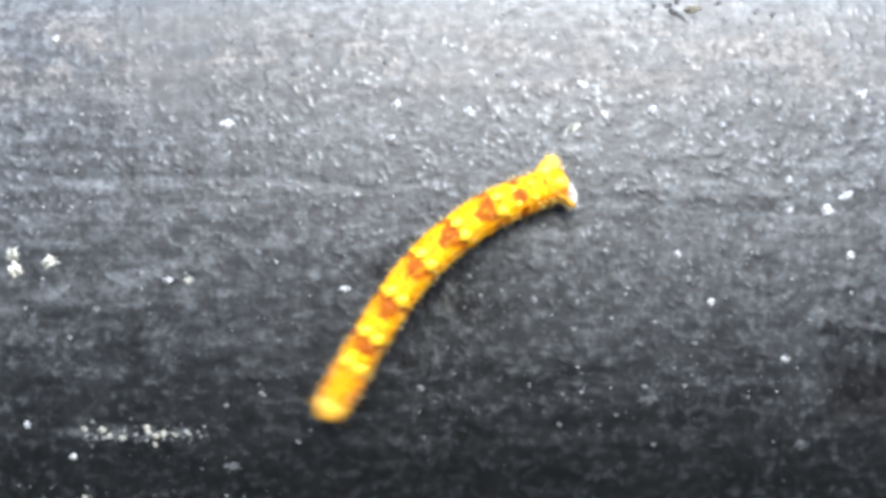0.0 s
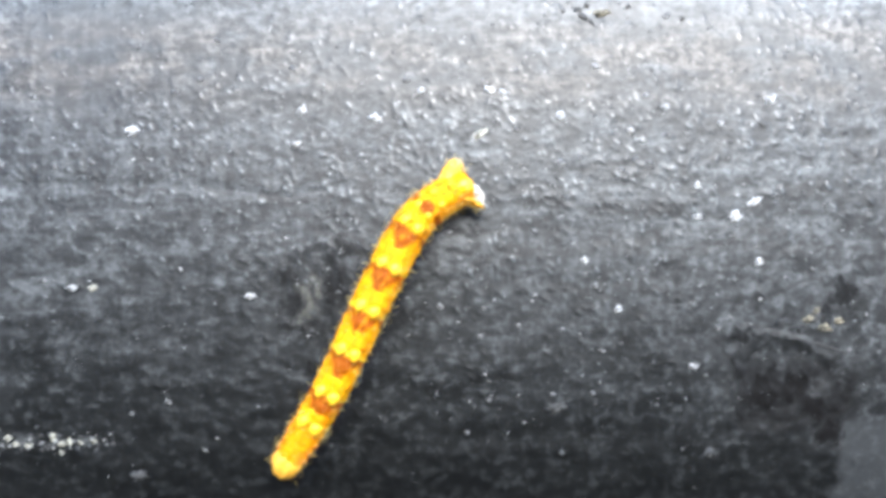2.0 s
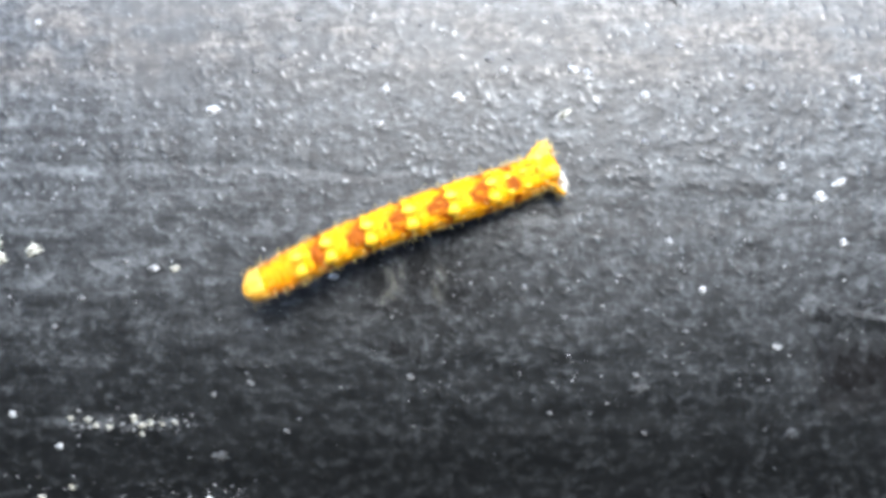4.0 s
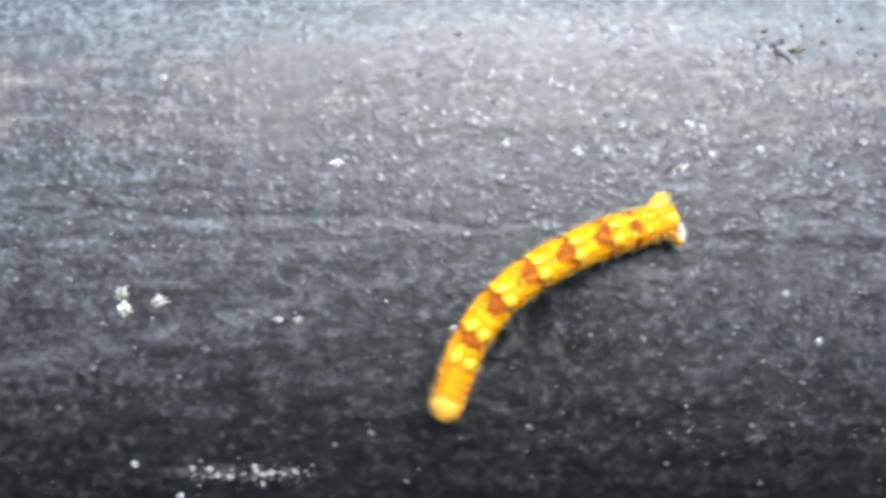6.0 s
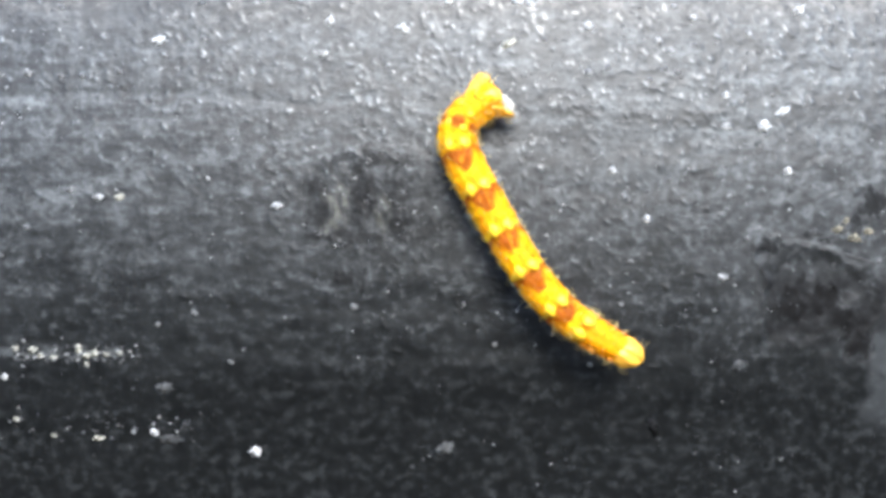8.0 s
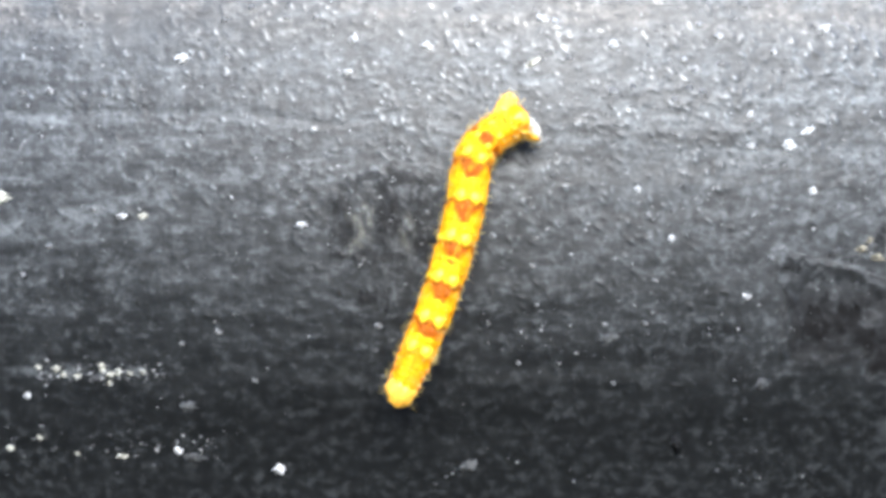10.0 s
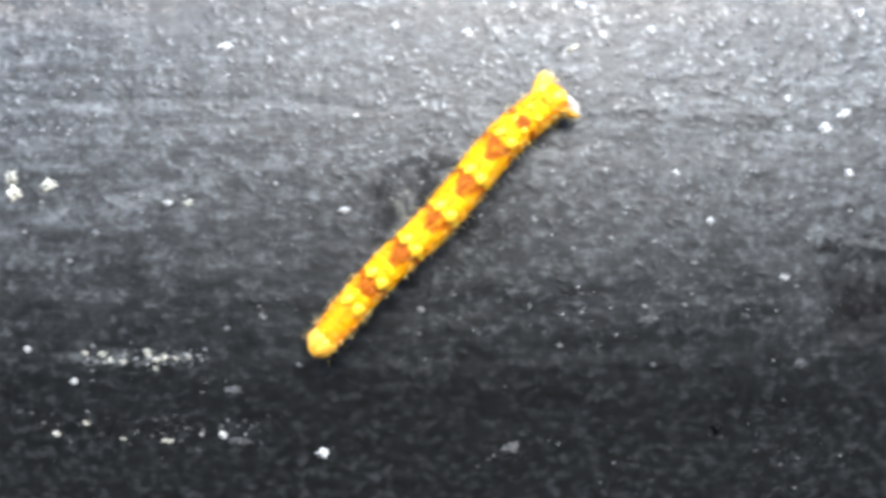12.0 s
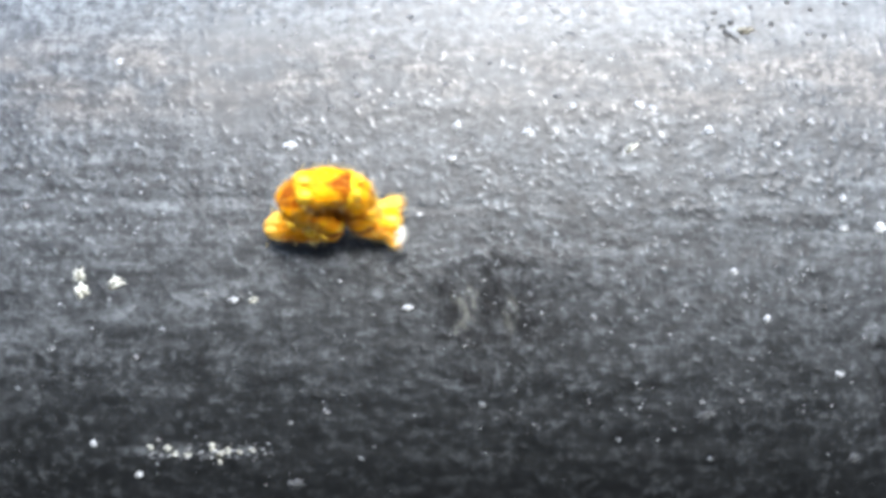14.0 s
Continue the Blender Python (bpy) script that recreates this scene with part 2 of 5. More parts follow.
    stain = n.math("MULTIPLY", stain, n.span(n.noise(n.scaled(w, 2.2, 1.4, 0), 1.0, 4, 0.65), 0.32, 0.58, 0.5, 1.0))
    crust = n.math("MULTIPLY", n.math("MAXIMUM", patch(-2.7, -2.7, 0.8, 1.7), n.math("MULTIPLY", patch(0.4, -3.4, 0.5, 1.6), 0.6)), n.span(n.noise(n.scaled(w, 2.0, 1.1, 0), 1.0, 4), 0.40, 0.62))
    # the gouge is darker inside, blackest in a few slanting cuts
    gu = n.math("DIVIDE", n.math("SUBTRACT", su, 29.5), 5.2)
    gv = n.math("DIVIDE", n.math("SUBTRACT", sv, -7.5), 4.6)
    grad = n.math("ADD", n.math("POWER", n.math("ABSOLUTE", gu), 3.0), n.math("POWER", n.math("ABSOLUTE", gv), 3.0))
    pit = n.math("MULTIPLY", n.span(grad, 1.4, 0.6), n.span(n.noise(n.scaled(w, 0.6, 0.7, 0), 1.0, 5, 0.65), 0.34, 0.60, 0.35, 0.75))
    pit = n.math("MULTIPLY", pit, n.span(v, -6.0, -8.5, 0.3, 1.0))
    for u0, v0, ru, rv, dark in ((27.9, -9.6, 1.2, 1.3, 0.95), (30.2, -9.0, 1.3, 0.8, 0.95), (31.5, -10.4, 1.1, 0.9, 0.9), (32.8, -12.0, 1.0, 0.9, 0.9), (28.7, -7.4, 0.4, 0.6, 0.8), (26.3, -5.2, 0.5, 0.6, 0.75), (26.5, -7.6, 0.3, 0.9, 0.7)):
        pit = n.math("MAXIMUM", pit, n.math("MULTIPLY", patch(u0, v0, ru, rv, 0.7), dark))
    # its two cut edges are sharp
    jog = n.math("MULTIPLY", n.math("SUBTRACT", jags[2], 0.5), 0.9)
    left = n.math("ADD", n.math("SUBTRACT", n.math("SUBTRACT", u, 25.3), n.math("MULTIPLY", n.math("SUBTRACT", -4.6, v), 0.13)), jog)
    top = n.math("ADD", n.math("SUBTRACT", n.math("SUBTRACT", -4.3, v), n.math("MULTIPLY", n.math("SUBTRACT", u, 25.5), 0.21)), jog)
    pit = n.math("MULTIPLY", pit, n.math("MULTIPLY", n.span(left, 0.0, 0.35), n.span(top, 0.0, 0.5)))
    for u0, v0, ru, rv in ((33.3, -2.4, 0.7, 0.9), (32.3, -3.7, 0.5, 0.5), (30.2, -5.2, 0.7, 0.25)):
        pit = n.math("MAXIMUM", pit, n.math("MULTIPLY", patch(u0, v0, ru, rv, 0.8), 0.75))
    stain = n.math("MAXIMUM", n.math("MULTIPLY", stain, 0.98), pit)
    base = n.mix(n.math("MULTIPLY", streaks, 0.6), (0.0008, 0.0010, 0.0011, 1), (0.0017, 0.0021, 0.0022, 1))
    # a warm reflected band high on the wall, painted into the dust colour
    warm_sheen = n.math("MULTIPLY", n.span(n.math("ABSOLUTE", n.math("SUBTRACT", v, 13.2)), 4.5, 1.5), n.span(blots, 0.36, 0.6))
    base = n.mix(dust, base, n.mix(warm_sheen, (0.290, 0.308, 0.312, 1), (0.36, 0.325, 0.285, 1)))
    base = n.mix(n.math("MULTIPLY", stain, 0.92), base, (0.0035, 0.0028, 0.0026, 1))
    base = n.mix(n.math("MULTIPLY", crust, 0.18), base, (0.30, 0.29, 0.22, 1))
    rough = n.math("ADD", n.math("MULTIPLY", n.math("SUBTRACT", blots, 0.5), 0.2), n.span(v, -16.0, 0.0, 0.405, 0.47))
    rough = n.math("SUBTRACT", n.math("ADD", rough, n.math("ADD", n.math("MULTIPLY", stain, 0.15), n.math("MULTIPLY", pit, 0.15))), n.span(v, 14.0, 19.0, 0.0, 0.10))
    rough = n.math("SUBTRACT", rough, n.math("MULTIPLY", n.span(tip, 0.0, 0.3), 0.18))
    rumple = n.noise(n.scaled(w, 1.9, 2.4, 0), 1.0, 4, 0.6)
    n.bump(n.math("MULTIPLY", n.math("MULTIPLY", rumple, grainy), n.span(v, -9.0, 3.0, 0.5, 1.0)), 0.5, 0.00014)
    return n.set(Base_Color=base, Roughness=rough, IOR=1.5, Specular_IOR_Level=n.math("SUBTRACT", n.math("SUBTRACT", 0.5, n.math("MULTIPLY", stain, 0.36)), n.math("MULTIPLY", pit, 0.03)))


def soil():
    n = Nodes("unseen_soil")
    w = n.add("ShaderNodeTexCoord").outputs["Object"]
    big, small = n.noise(w, 0.8, 5), n.noise(w, 60.0, 4)
    n.bump(small, 0.6, 0.01)
    return n.set(Base_Color=n.mix(n.math("MULTIPLY", big, small), (0.009, 0.008, 0.006, 1), (0.03, 0.025, 0.019, 1)), Roughness=0.95)


def skin(name, length, band=-1.0, point=0.0, spot=0.0, flecks=0.0, warm=0.0, pale=False):
    """Caterpillar skin on a ring of that length (mm): a brown band across its rear edge, running to a point along the back;
    or a round brown spot on the back with a small one on each side."""
    n = Nodes(name)
    w = n.scaled(n.add("ShaderNodeTexCoord").outputs["Object"], 1000, 1000, 1000)
    xyz = n.add("ShaderNodeSeparateXYZ", Vector=w)
    x, y, z = xyz.outputs
    # every ring gets its own part of the pattern
    shift = n.add("ShaderNodeCombineXYZ", X=n.math("MULTIPLY", n.add("ShaderNodeObjectInfo").outputs["Random"], 60.0)).outputs[0]
    moved = n.tree.nodes.new("ShaderNodeVectorMath")
    n.put(moved.inputs[0], w)
    n.put(moved.inputs[1], shift)
    w = moved.outputs[0]
    blot = n.noise(w, 1.1, 3, 0.6)
    fine = n.noise(n.scaled(w, 4.5, 2.0, 4.5), 1.0, 3, 0.6)
    rag = n.math("MULTIPLY", n.math("SUBTRACT", n.noise(n.scaled(w, 2.8, 1.8, 2.8), 1.0, 4, 0.65), 0.5), 1.5)
    ax = n.math("ABSOLUTE", n.math("ADD", x, n.math("MULTIPLY", rag, 0.12)))
    # how far the brown reaches headward at this distance from the back line
    tooth = n.math("MULTIPLY", n.math("SUBTRACT", 1.0, n.math("DIVIDE", ax, 0.95), clamp=True), point)
    side = n.math("MULTIPLY", n.span(n.math("ABSOLUTE", n.math("SUBTRACT", ax, 1.12)), 0.26, 0.05), 0.28)
    reach = n.math("ADD", n.math("ADD", n.math("MAXIMUM", tooth, side), band), n.math("MULTIPLY", rag, 0.75))
    brown = n.math("MULTIPLY", n.span(n.math("SUBTRACT", reach, y), -0.42, 0.5), n.span(n.noise(n.scaled(w, 3.4, 0.9, 3.4), 1.0, 3), 0.28, 0.48, 0.5, 1.0))
    if spot:
        dy = n.math("SUBTRACT", y, length * 0.5)
        middle = n.math("SQRT", n.math("ADD", n.math("MULTIPLY", x, x), n.math("MULTIPLY", dy, dy)))
        dx = n.math("SUBTRACT", ax, 1.1)
        flank = n.math("SQRT", n.math("ADD", n.math("MULTIPLY", dx, dx), n.math("MULTIPLY", dy, dy)))
        near = n.math("ADD", n.math("MINIMUM", middle, n.math("ADD", flank, 0.18)), n.math("MULTIPLY", rag, 0.35))
        brown = n.math("MAXIMUM", brown, n.span(near, spot + 0.16, spot - 0.16))
    # a broken brown line along the back
    line = n.math("MULTIPLY", n.span(ax, 0.15, 0.03), n.span(fine, 0.45, 0.62))
    brown = n.math("MAXIMUM", brown, n.math("MULTIPLY", line, 0.45))
    # brown streaks that run on along the sides of the back
    trail = n.math("MULTIPLY", n.span(n.math("ABSOLUTE", n.math("SUBTRACT", ax, 0.85)), 0.35, 0.1), n.span(n.noise(n.scaled(w, 3.0, 0.8, 3.0), 1.0, 4, 0.65), 0.52, 0.66))
    brown = n.math("MAXIMUM", brown, n.math("MULTIPLY", trail, 0.65 + 0.3 * warm))
    if flecks:
        brown = n.math("MAXIMUM", brown, n.math("MULTIPLY", n.span(n.noise(w, 2.1, 2), 0.60, 0.67), flecks))
    yellow = n.mix(n.span(blot, 0.35, 0.7), (0.80, 0.31 - 0.05 * warm, 0.001, 1), (0.86, 0.425 - 0.10 * warm, 0.002, 1))
    yellow = n.mix(n.math("MULTIPLY", n.span(n.noise(n.scaled(w, 3.6, 0.6, 3.6), 1.0, 4, 0.6), 0.48, 0.68), 0.6), yellow, (0.66, 0.20, 0.001, 1))
    grooves = n.math("MULTIPLY", n.span(n.math("ABSOLUTE", n.math("SUBTRACT", ax, 0.72)), 0.16, 0.02), n.span(fine, 0.35, 0.6, 0.1, 0.5))
    yellow = n.mix(grooves, yellow, (0.66, 0.18, 0.001, 1))
    # painted shade: flanks and underside turn a darker orange
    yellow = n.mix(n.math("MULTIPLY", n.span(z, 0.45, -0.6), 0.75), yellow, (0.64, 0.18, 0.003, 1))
    # a pale fold where the next ring begins
    if pale:
        yellow = n.mix(n.math("MULTIPLY", n.span(y, length - 0.55, length - 0.05), n.span(fine, 0.3, 0.6, 0.2, 0.75)), yellow, (0.88, 0.60, 0.03, 1))
    n.bump(n.math("ADD", n.noise(w, 6.0, 3), n.noise(n.scaled(w, 3.0, 1.0, 3.0), 1.0, 2)), 0.6, 0.00016)
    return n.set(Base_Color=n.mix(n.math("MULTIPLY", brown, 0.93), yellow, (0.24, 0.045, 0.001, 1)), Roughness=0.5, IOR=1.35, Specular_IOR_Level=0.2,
                 Subsurface_Weight=0.10, Subsurface_Radius=(0.0009, 0.0005, 0.0001), Subsurface_Scale=1.0)


def plain(name, a, b, rough=0.6, scale=900.0, broken=False, shine=0.5):
    n = Nodes(name)
    w = n.add("ShaderNodeTexCoord").outputs["Object"]
    r = n.add("ShaderNodeObjectInfo").outputs["Random"]
    f = n.math("ADD", n.math("MULTIPLY", n.noise(w, scale, 3), 0.6), n.math("MULTIPLY", r, 0.4))
    if broken:
        f = n.math("MULTIPLY", n.span(n.noise(w, scale, 4, 0.65), 0.40, 0.58), n.math("ADD", n.math("MULTIPLY", r, 0.5), 0.5))
    n.bump(n.noise(w, scale * 3, 2), 0.4, 0.00006)
    return n.set(Base_Color=n.mix(f, a, b), Roughness=rough, Specular_IOR_Level=shine)


def dusty():
    """Dust motes from dark grey to near white, each with a tone of its own."""
    n = Nodes("grey_dust")
    tone = n.add("ShaderNodeNewGeometry").outputs["Random Per Island"]
    return n.set(Base_Color=n.mix(n.math("POWER", tone, 3.5), (0.03, 0.03, 0.03, 1), (0.32, 0.32, 0.31, 1)), Roughness=0.6)


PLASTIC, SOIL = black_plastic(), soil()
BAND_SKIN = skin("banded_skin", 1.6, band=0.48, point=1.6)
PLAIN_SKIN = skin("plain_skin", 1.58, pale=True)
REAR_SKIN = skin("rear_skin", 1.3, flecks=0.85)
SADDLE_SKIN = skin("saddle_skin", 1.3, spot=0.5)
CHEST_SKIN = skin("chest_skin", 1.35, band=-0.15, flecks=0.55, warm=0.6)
HEAD_SKIN = plain("head_skin", (0.79, 0.34, 0.012, 1), (0.85, 0.46, 0.06, 1), 0.4, 1500)
WART = plain("pale_wart", (0.86, 0.46, 0.006, 1), (0.90, 0.57, 0.03, 1), 0.5)
BRISTLE = plain("pale_bristle", (0.75, 0.5, 0.12, 1), (0.85, 0.68, 0.3, 1), 0.5)
CLASPER = plain("clasper_skin", (0.81, 0.36, 0.004, 1), (0.85, 0.50, 0.05, 1), 0.45)
PAD = plain("white_pad", (0.50, 0.45, 0.36, 1), (0.74, 0.72, 0.66, 1), 0.6, 2500)
KNOB = plain("brown_knob", (0.32, 0.07, 0.001, 1), (0.80, 0.34, 0.002, 1), 0.5, 1600, True)
FLECK = plain("pale_dust", (0.16, 0.16, 0.155, 1), (0.80, 0.80, 0.78, 1), 0.6, 2600, True)
GREYISH = plain("greyish_dust", (0.05, 0.05, 0.05, 1), (0.34, 0.34, 0.33, 1), 0.5, 2600, True)
CREAM = plain("cream_dust", (0.12, 0.115, 0.09, 1), (0.76, 0.74, 0.62, 1), 0.8, 2600, True)
HAZE = dusty()
DULL = plain("dull_dust", (0.025, 0.025, 0.025, 1), (0.075, 0.075, 0.072, 1), 0.7, 2200, True)
BLACK_LUMP = plain("black_lump", (0.001, 0.001, 0.001, 1), (0.009, 0.009, 0.009, 1), 0.7, 2500, True, shine=0.15)
BUFF = plain("buff_scrap", (0.05, 0.045, 0.03, 1), (0.42, 0.37, 0.26, 1), 0.7, 2500, True)
CRUMB = plain("dark_crumb", (0.02, 0.02, 0.022, 1), (0.13, 0.12, 0.10, 1), 0.5, 2500, True)
SCUFF = plain("scuffed_plastic", (0.02, 0.02, 0.02, 1), (0.08, 0.08, 0.08, 1), 0.5, 500)


# ---- ground and pipe ----
TABLES = {}


def value_noise(u, v, seed):
    """Smooth noise in -1..1 over the plane, one cell a unit."""
    if seed not in TABLES:
        TABLES[seed] = np.random.RandomState(seed).rand(256, 256) * 2 - 1
    table = TABLES[seed]
    iu, iv = np.floor(u).astype(int), np.floor(v).astype(int)
    fu, fv = u - iu, v - iv
    fu, fv = fu * fu * (3 - 2 * fu), fv * fv * (3 - 2 * fv)
    a, b = table[iu % 256, iv % 256], table[(iu + 1) % 256, iv % 256]
    c, d = table[iu % 256, (iv + 1) % 256], table[(iu + 1) % 256, (iv + 1) % 256]
    return (a * (1 - fu) + b * fu) * (1 - fv) + (c * (1 - fu) + d * fu) * fv


def step(x, lo, hi):
    s = np.clip((x - lo) / (hi - lo), 0, 1)
    return s * s * (3 - 2 * s)


def relief(u, v):
    """Height of the worn wall in mm: leathery grain, extrusion ridges, a rubbed-smooth patch, a gouge, dried marks."""
    p, q = u * 0.94 + v * 0.34, v * 0.94 - u * 0.34
    grain = value_noise(p / 0.52, q / 0.38, 1) + 0.7 * value_noise(p / 0.36, q / 0.30, 2)
    lumps = value_noise(u / 1.7, v / 1.1, 3)
    ridges = value_noise(u / 26.0, v / 1.9, 4) + 0.5 * value_noise(u / 14.0, v / 0.8, 5)
    patchy = 0.7 + 0.4 * value_noise(u / 7.0, v / 4.0, 6)
    amount = patchy * 1.15 * (1 - 0.3 * step(v, 6, 14))
    smooth = step(np.hypot((u + 18.4 + 0.12 * (v - 13)) / 3.2, (v - 13.8) / 4.3) + 0.22 * value_noise(u / 1.5, v / 1.5, 7), 1.3, 0.5)
    tooth = amount * (1 - 0.95 * smooth)
    h = 0.006 * grain * amount * (1 - 0.9 * smooth) + 0.014 * lumps * (1 - smooth) + 0.022 * ridges
    # a gouge with a raised lip on two sides
    wob = 0.6 * value_noise(u / 1.6, v / 1.6, 8) + 0.3 * value_noise(u / 0.6, v / 0.6, 11)
    left = u - 26.0 - 0.10 * (-5 - v) + wob
    top = -(v + 5.2 + 0.30 * (u - 27.0)) + wob
    inside = np.minimum(np.minimum(left, top), np.minimum(0.4 * (33.2 - u) + wob, 0.25 * (v + 12.4) + wob))
    h -= 0.18 * step(inside, -0.3, 1.2)
    h += 0.05 * step(np.abs(np.minimum(left, top) + 0.25), 0.35, 0.0) * (np.minimum(33.2 - u, v + 12) > 0)
    # scraped marks under the animal
    scrape = step(np.hypot((u + 1.2) / 4.2, (v + 2.3) / 3.9), 1.1, 0.7)
    h += scrape * 0.03 * value_noise(u / 0.6, v / 0.95, 9)
    # long soft step along the pipe
    h -= 0.034 * np.exp(-((v + 0.03 * u - 4.3 + 0.4 * value_noise(u / 5.0, v * 0, 12)) / 0.35) ** 2) * step(u, 6, -4) - 0.05 * step(v + 0.6 * value_noise(u / 9.0, v * 0, 10), -12.6, -14.0)
    return h, tooth


def nibs(us, vs):
    """Raised nibs of the grain, short slanting strokes, thickest high on the wall: their height in mm, and how strong
    the glint painted on their tips is.
    """
    rng = np.random.RandomState(31)
    H, glinting = np.zeros((len(us), len(vs))), np.zeros((len(us), len(vs)))
    count = 16000
    cu, cv = rng.uniform(-43, 43, count), rng.uniform(-27, 27, count)
    thick = np.interp(cv, (-14, -4, 3, 8, 14, 18), (0.14, 0.26, 0.55, 1.0, 0.9, 0.3)) * (0.75 + 0.25 * step(cu, -6, 14))
    thick *= 0.55 + 0.6 * value_noise(cu / 5.0, cv / 3.0, 14)
    thick *= 1 - 0.95 * step(np.hypot((cu + 18.4 + 0.12 * (cv - 13)) / 3.2, (cv - 13.8) / 4.3), 1.3, 0.6)
    keep = rng.rand(count) < thick
    for u, v in zip(cu[keep], cv[keep]):
        slant = radians(rng.normal(-52, 18))
        long, wide = rng.uniform(0.16, 0.38), rng.uniform(0.09, 0.13)
        high, pale = rng.uniform(0.025, 0.075) * (0.62 + 0.38 * float(step(u, -10, 10))), rng.rand() ** 3 * float(np.interp(v, (-8, 2), (0, 1)))
        i0, i1 = np.searchsorted(us, (u - 1.0, u + 1.0))
        j0, j1 = np.searchsorted(vs, (v - 1.0, v + 1.0))
        du, dv = us[i0:i1, None] - u, vs[None, j0:j1] - v
        a, b = du * math.cos(slant) + dv * math.sin(slant), dv * math.cos(slant) - du * math.sin(slant)
        bell = np.exp(-(a / long) ** 2 - (b / wide) ** 2)
        H[i0:i1, j0:j1] = np.maximum(H[i0:i1, j0:j1], high * bell)
        glinting[i0:i1, j0:j1] = np.maximum(glinting[i0:i1, j0:j1], (0.12 * float(np.interp(v, (-9, -1), (0.2, 1))) + 0.8 * pale) * step(bell, 0.25, 0.9))
    return H, glinting


def make_pipe():
    fine_u, fine_v = np.arange(-44, 44.01, 0.11), np.arange(-29, 28.01, 0.11)
    us = np.concatenate([np.linspace(-1500, -50, 24), fine_u, np.linspace(50, 1500, 24)])
    half = math.pi * PIPE_R
    vs = np.concatenate([np.linspace(-half, -30, 40), fine_v, np.linspace(29, half, 40)[:-1]])
    U, V = np.meshgrid(us, vs, indexing="ij")
    edge = step(np.abs(U), 44, 42) * step(np.abs(V), 28, 26)
    H, tooth = relief(U, V)
    glints = np.zeros_like(H)
    i0, j0 = np.searchsorted(us, -44.001), np.searchsorted(vs, -29.001)
    window = (slice(i0, i0 + len(fine_u)), slice(j0, j0 + len(fine_v)))
    raised, glints[window] = nibs(fine_u, fine_v)
    H[window] += raised
    H *= edge
    nu, nv = U.shape
    A = V / PIPE_R
    r = (PIPE_R + H) * MM
    up, out = np.array(UPWARD), np.array(NORMAL)
    P = (np.sin(A) * r)[..., None] * up + (np.cos(A) * r)[..., None] * out
    P[..., 0] = U * MM
    # inner wall, coarse
    inner = np.linspace(0, 2 * math.pi, 48, endpoint=False)
    ri = (PIPE_R - 7.0) * MM
    Q = np.array([[(x, np.cos(a) * ri, np.sin(a) * ri) for a in inner] for x in (-1.5, 1.5)])
    verts = np.concatenate([P.reshape(-1, 3), Q.reshape(-1, 3)])
    i, j = np.meshgrid(np.arange(nu - 1), np.arange(nv), indexing="ij")
    k = (j + 1) % nv
    faces = np.stack([i * nv + j, (i + 1) * nv + j, (i + 1) * nv + k, i * nv + k], -1).reshape(-1, 4)
    o = nu * nv
    ii = np.arange(48)
    faces = np.concatenate([faces, np.stack([o + ii, o + (ii + 1) % 48, o + 48 + (ii + 1) % 48, o + 48 + ii], -1)])
    me = bpy.data.meshes.new("pipe_wall")
    me.vertices.add(len(verts))
    me.vertices.foreach_set("co", verts.ravel())
    me.loops.add(faces.size)
    me.loops.foreach_set("vertex_index", faces.ravel())
    me.polygons.add(len(faces))
    me.polygons.foreach_set("loop_start", np.arange(0, faces.size, 4))
    me.update(calc_edges=True)
    mm = np.zeros((len(verts), 3))
    mm[:o, 0], mm[:o, 1], mm[:o, 2] = U.ravel(), V.ravel(), tooth.ravel()
    me.attributes.new("wall_mm", "FLOAT_VECTOR", "POINT").data.foreach_set("vector", mm.ravel())
    tips = np.zeros(len(verts))
    tips[:o] = glints.ravel()
    me.attributes.new("nib", "FLOAT", "POINT").data.foreach_set("value", tips)
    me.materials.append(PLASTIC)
    me.shade_smooth()
    ob = tagged(new("pipe", me), "weathered black plastic pipe with leathery grain and dust", "pipe")
    ob.location = PIPE_AXIS
    # rims that close the wall's thickness at both ends
    for x in (-1.5, 1.5):
        bm = bmesh.new()
        rings = []
        for rr in (PIPE_R - 7.2, PIPE_R + 0.1):
            rings.append([bm.verts.new((x, math.cos(a) * rr * MM, math.sin(a) * rr * MM)) for a in inner])
        for a in range(48):
            bm.faces.new((rings[0][a], rings[1][a], rings[1][(a + 1) % 48], rings[0][(a + 1) % 48]))
        part("rim", bm, PLASTIC, ob)
    return ob


# unseen ground, added and kept dark for the pipe's low reflections
bm = bmesh.new()
for x, y in ((-200, -200), (200, -200), (200, 200), (-200, 200)):
    bm.verts.new((x, y, 0))
bm.faces.new(bm.verts)
tagged(part("ground", bm, SOIL), "unseen dark brown soil added under the pipe for its reflections", "ground", kind="structure")
PIPE = make_pipe()


def make_unseen_wall():
    """An unseen dark wall, added behind the eye to keep low sky out of reflections."""
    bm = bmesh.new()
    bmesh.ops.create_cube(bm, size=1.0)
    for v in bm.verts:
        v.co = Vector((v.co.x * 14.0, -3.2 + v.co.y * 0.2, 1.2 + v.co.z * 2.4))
    n = Nodes("unseen_wall_dark")
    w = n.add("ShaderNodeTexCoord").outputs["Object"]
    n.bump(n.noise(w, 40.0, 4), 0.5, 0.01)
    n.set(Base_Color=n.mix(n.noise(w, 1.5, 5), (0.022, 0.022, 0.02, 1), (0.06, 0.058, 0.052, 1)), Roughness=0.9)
    tagged(part("unseen_wall", bm, n.mat), "unseen dark wall added behind the eye to dim reflections", "wall", kind="structure")


make_unseen_wall()


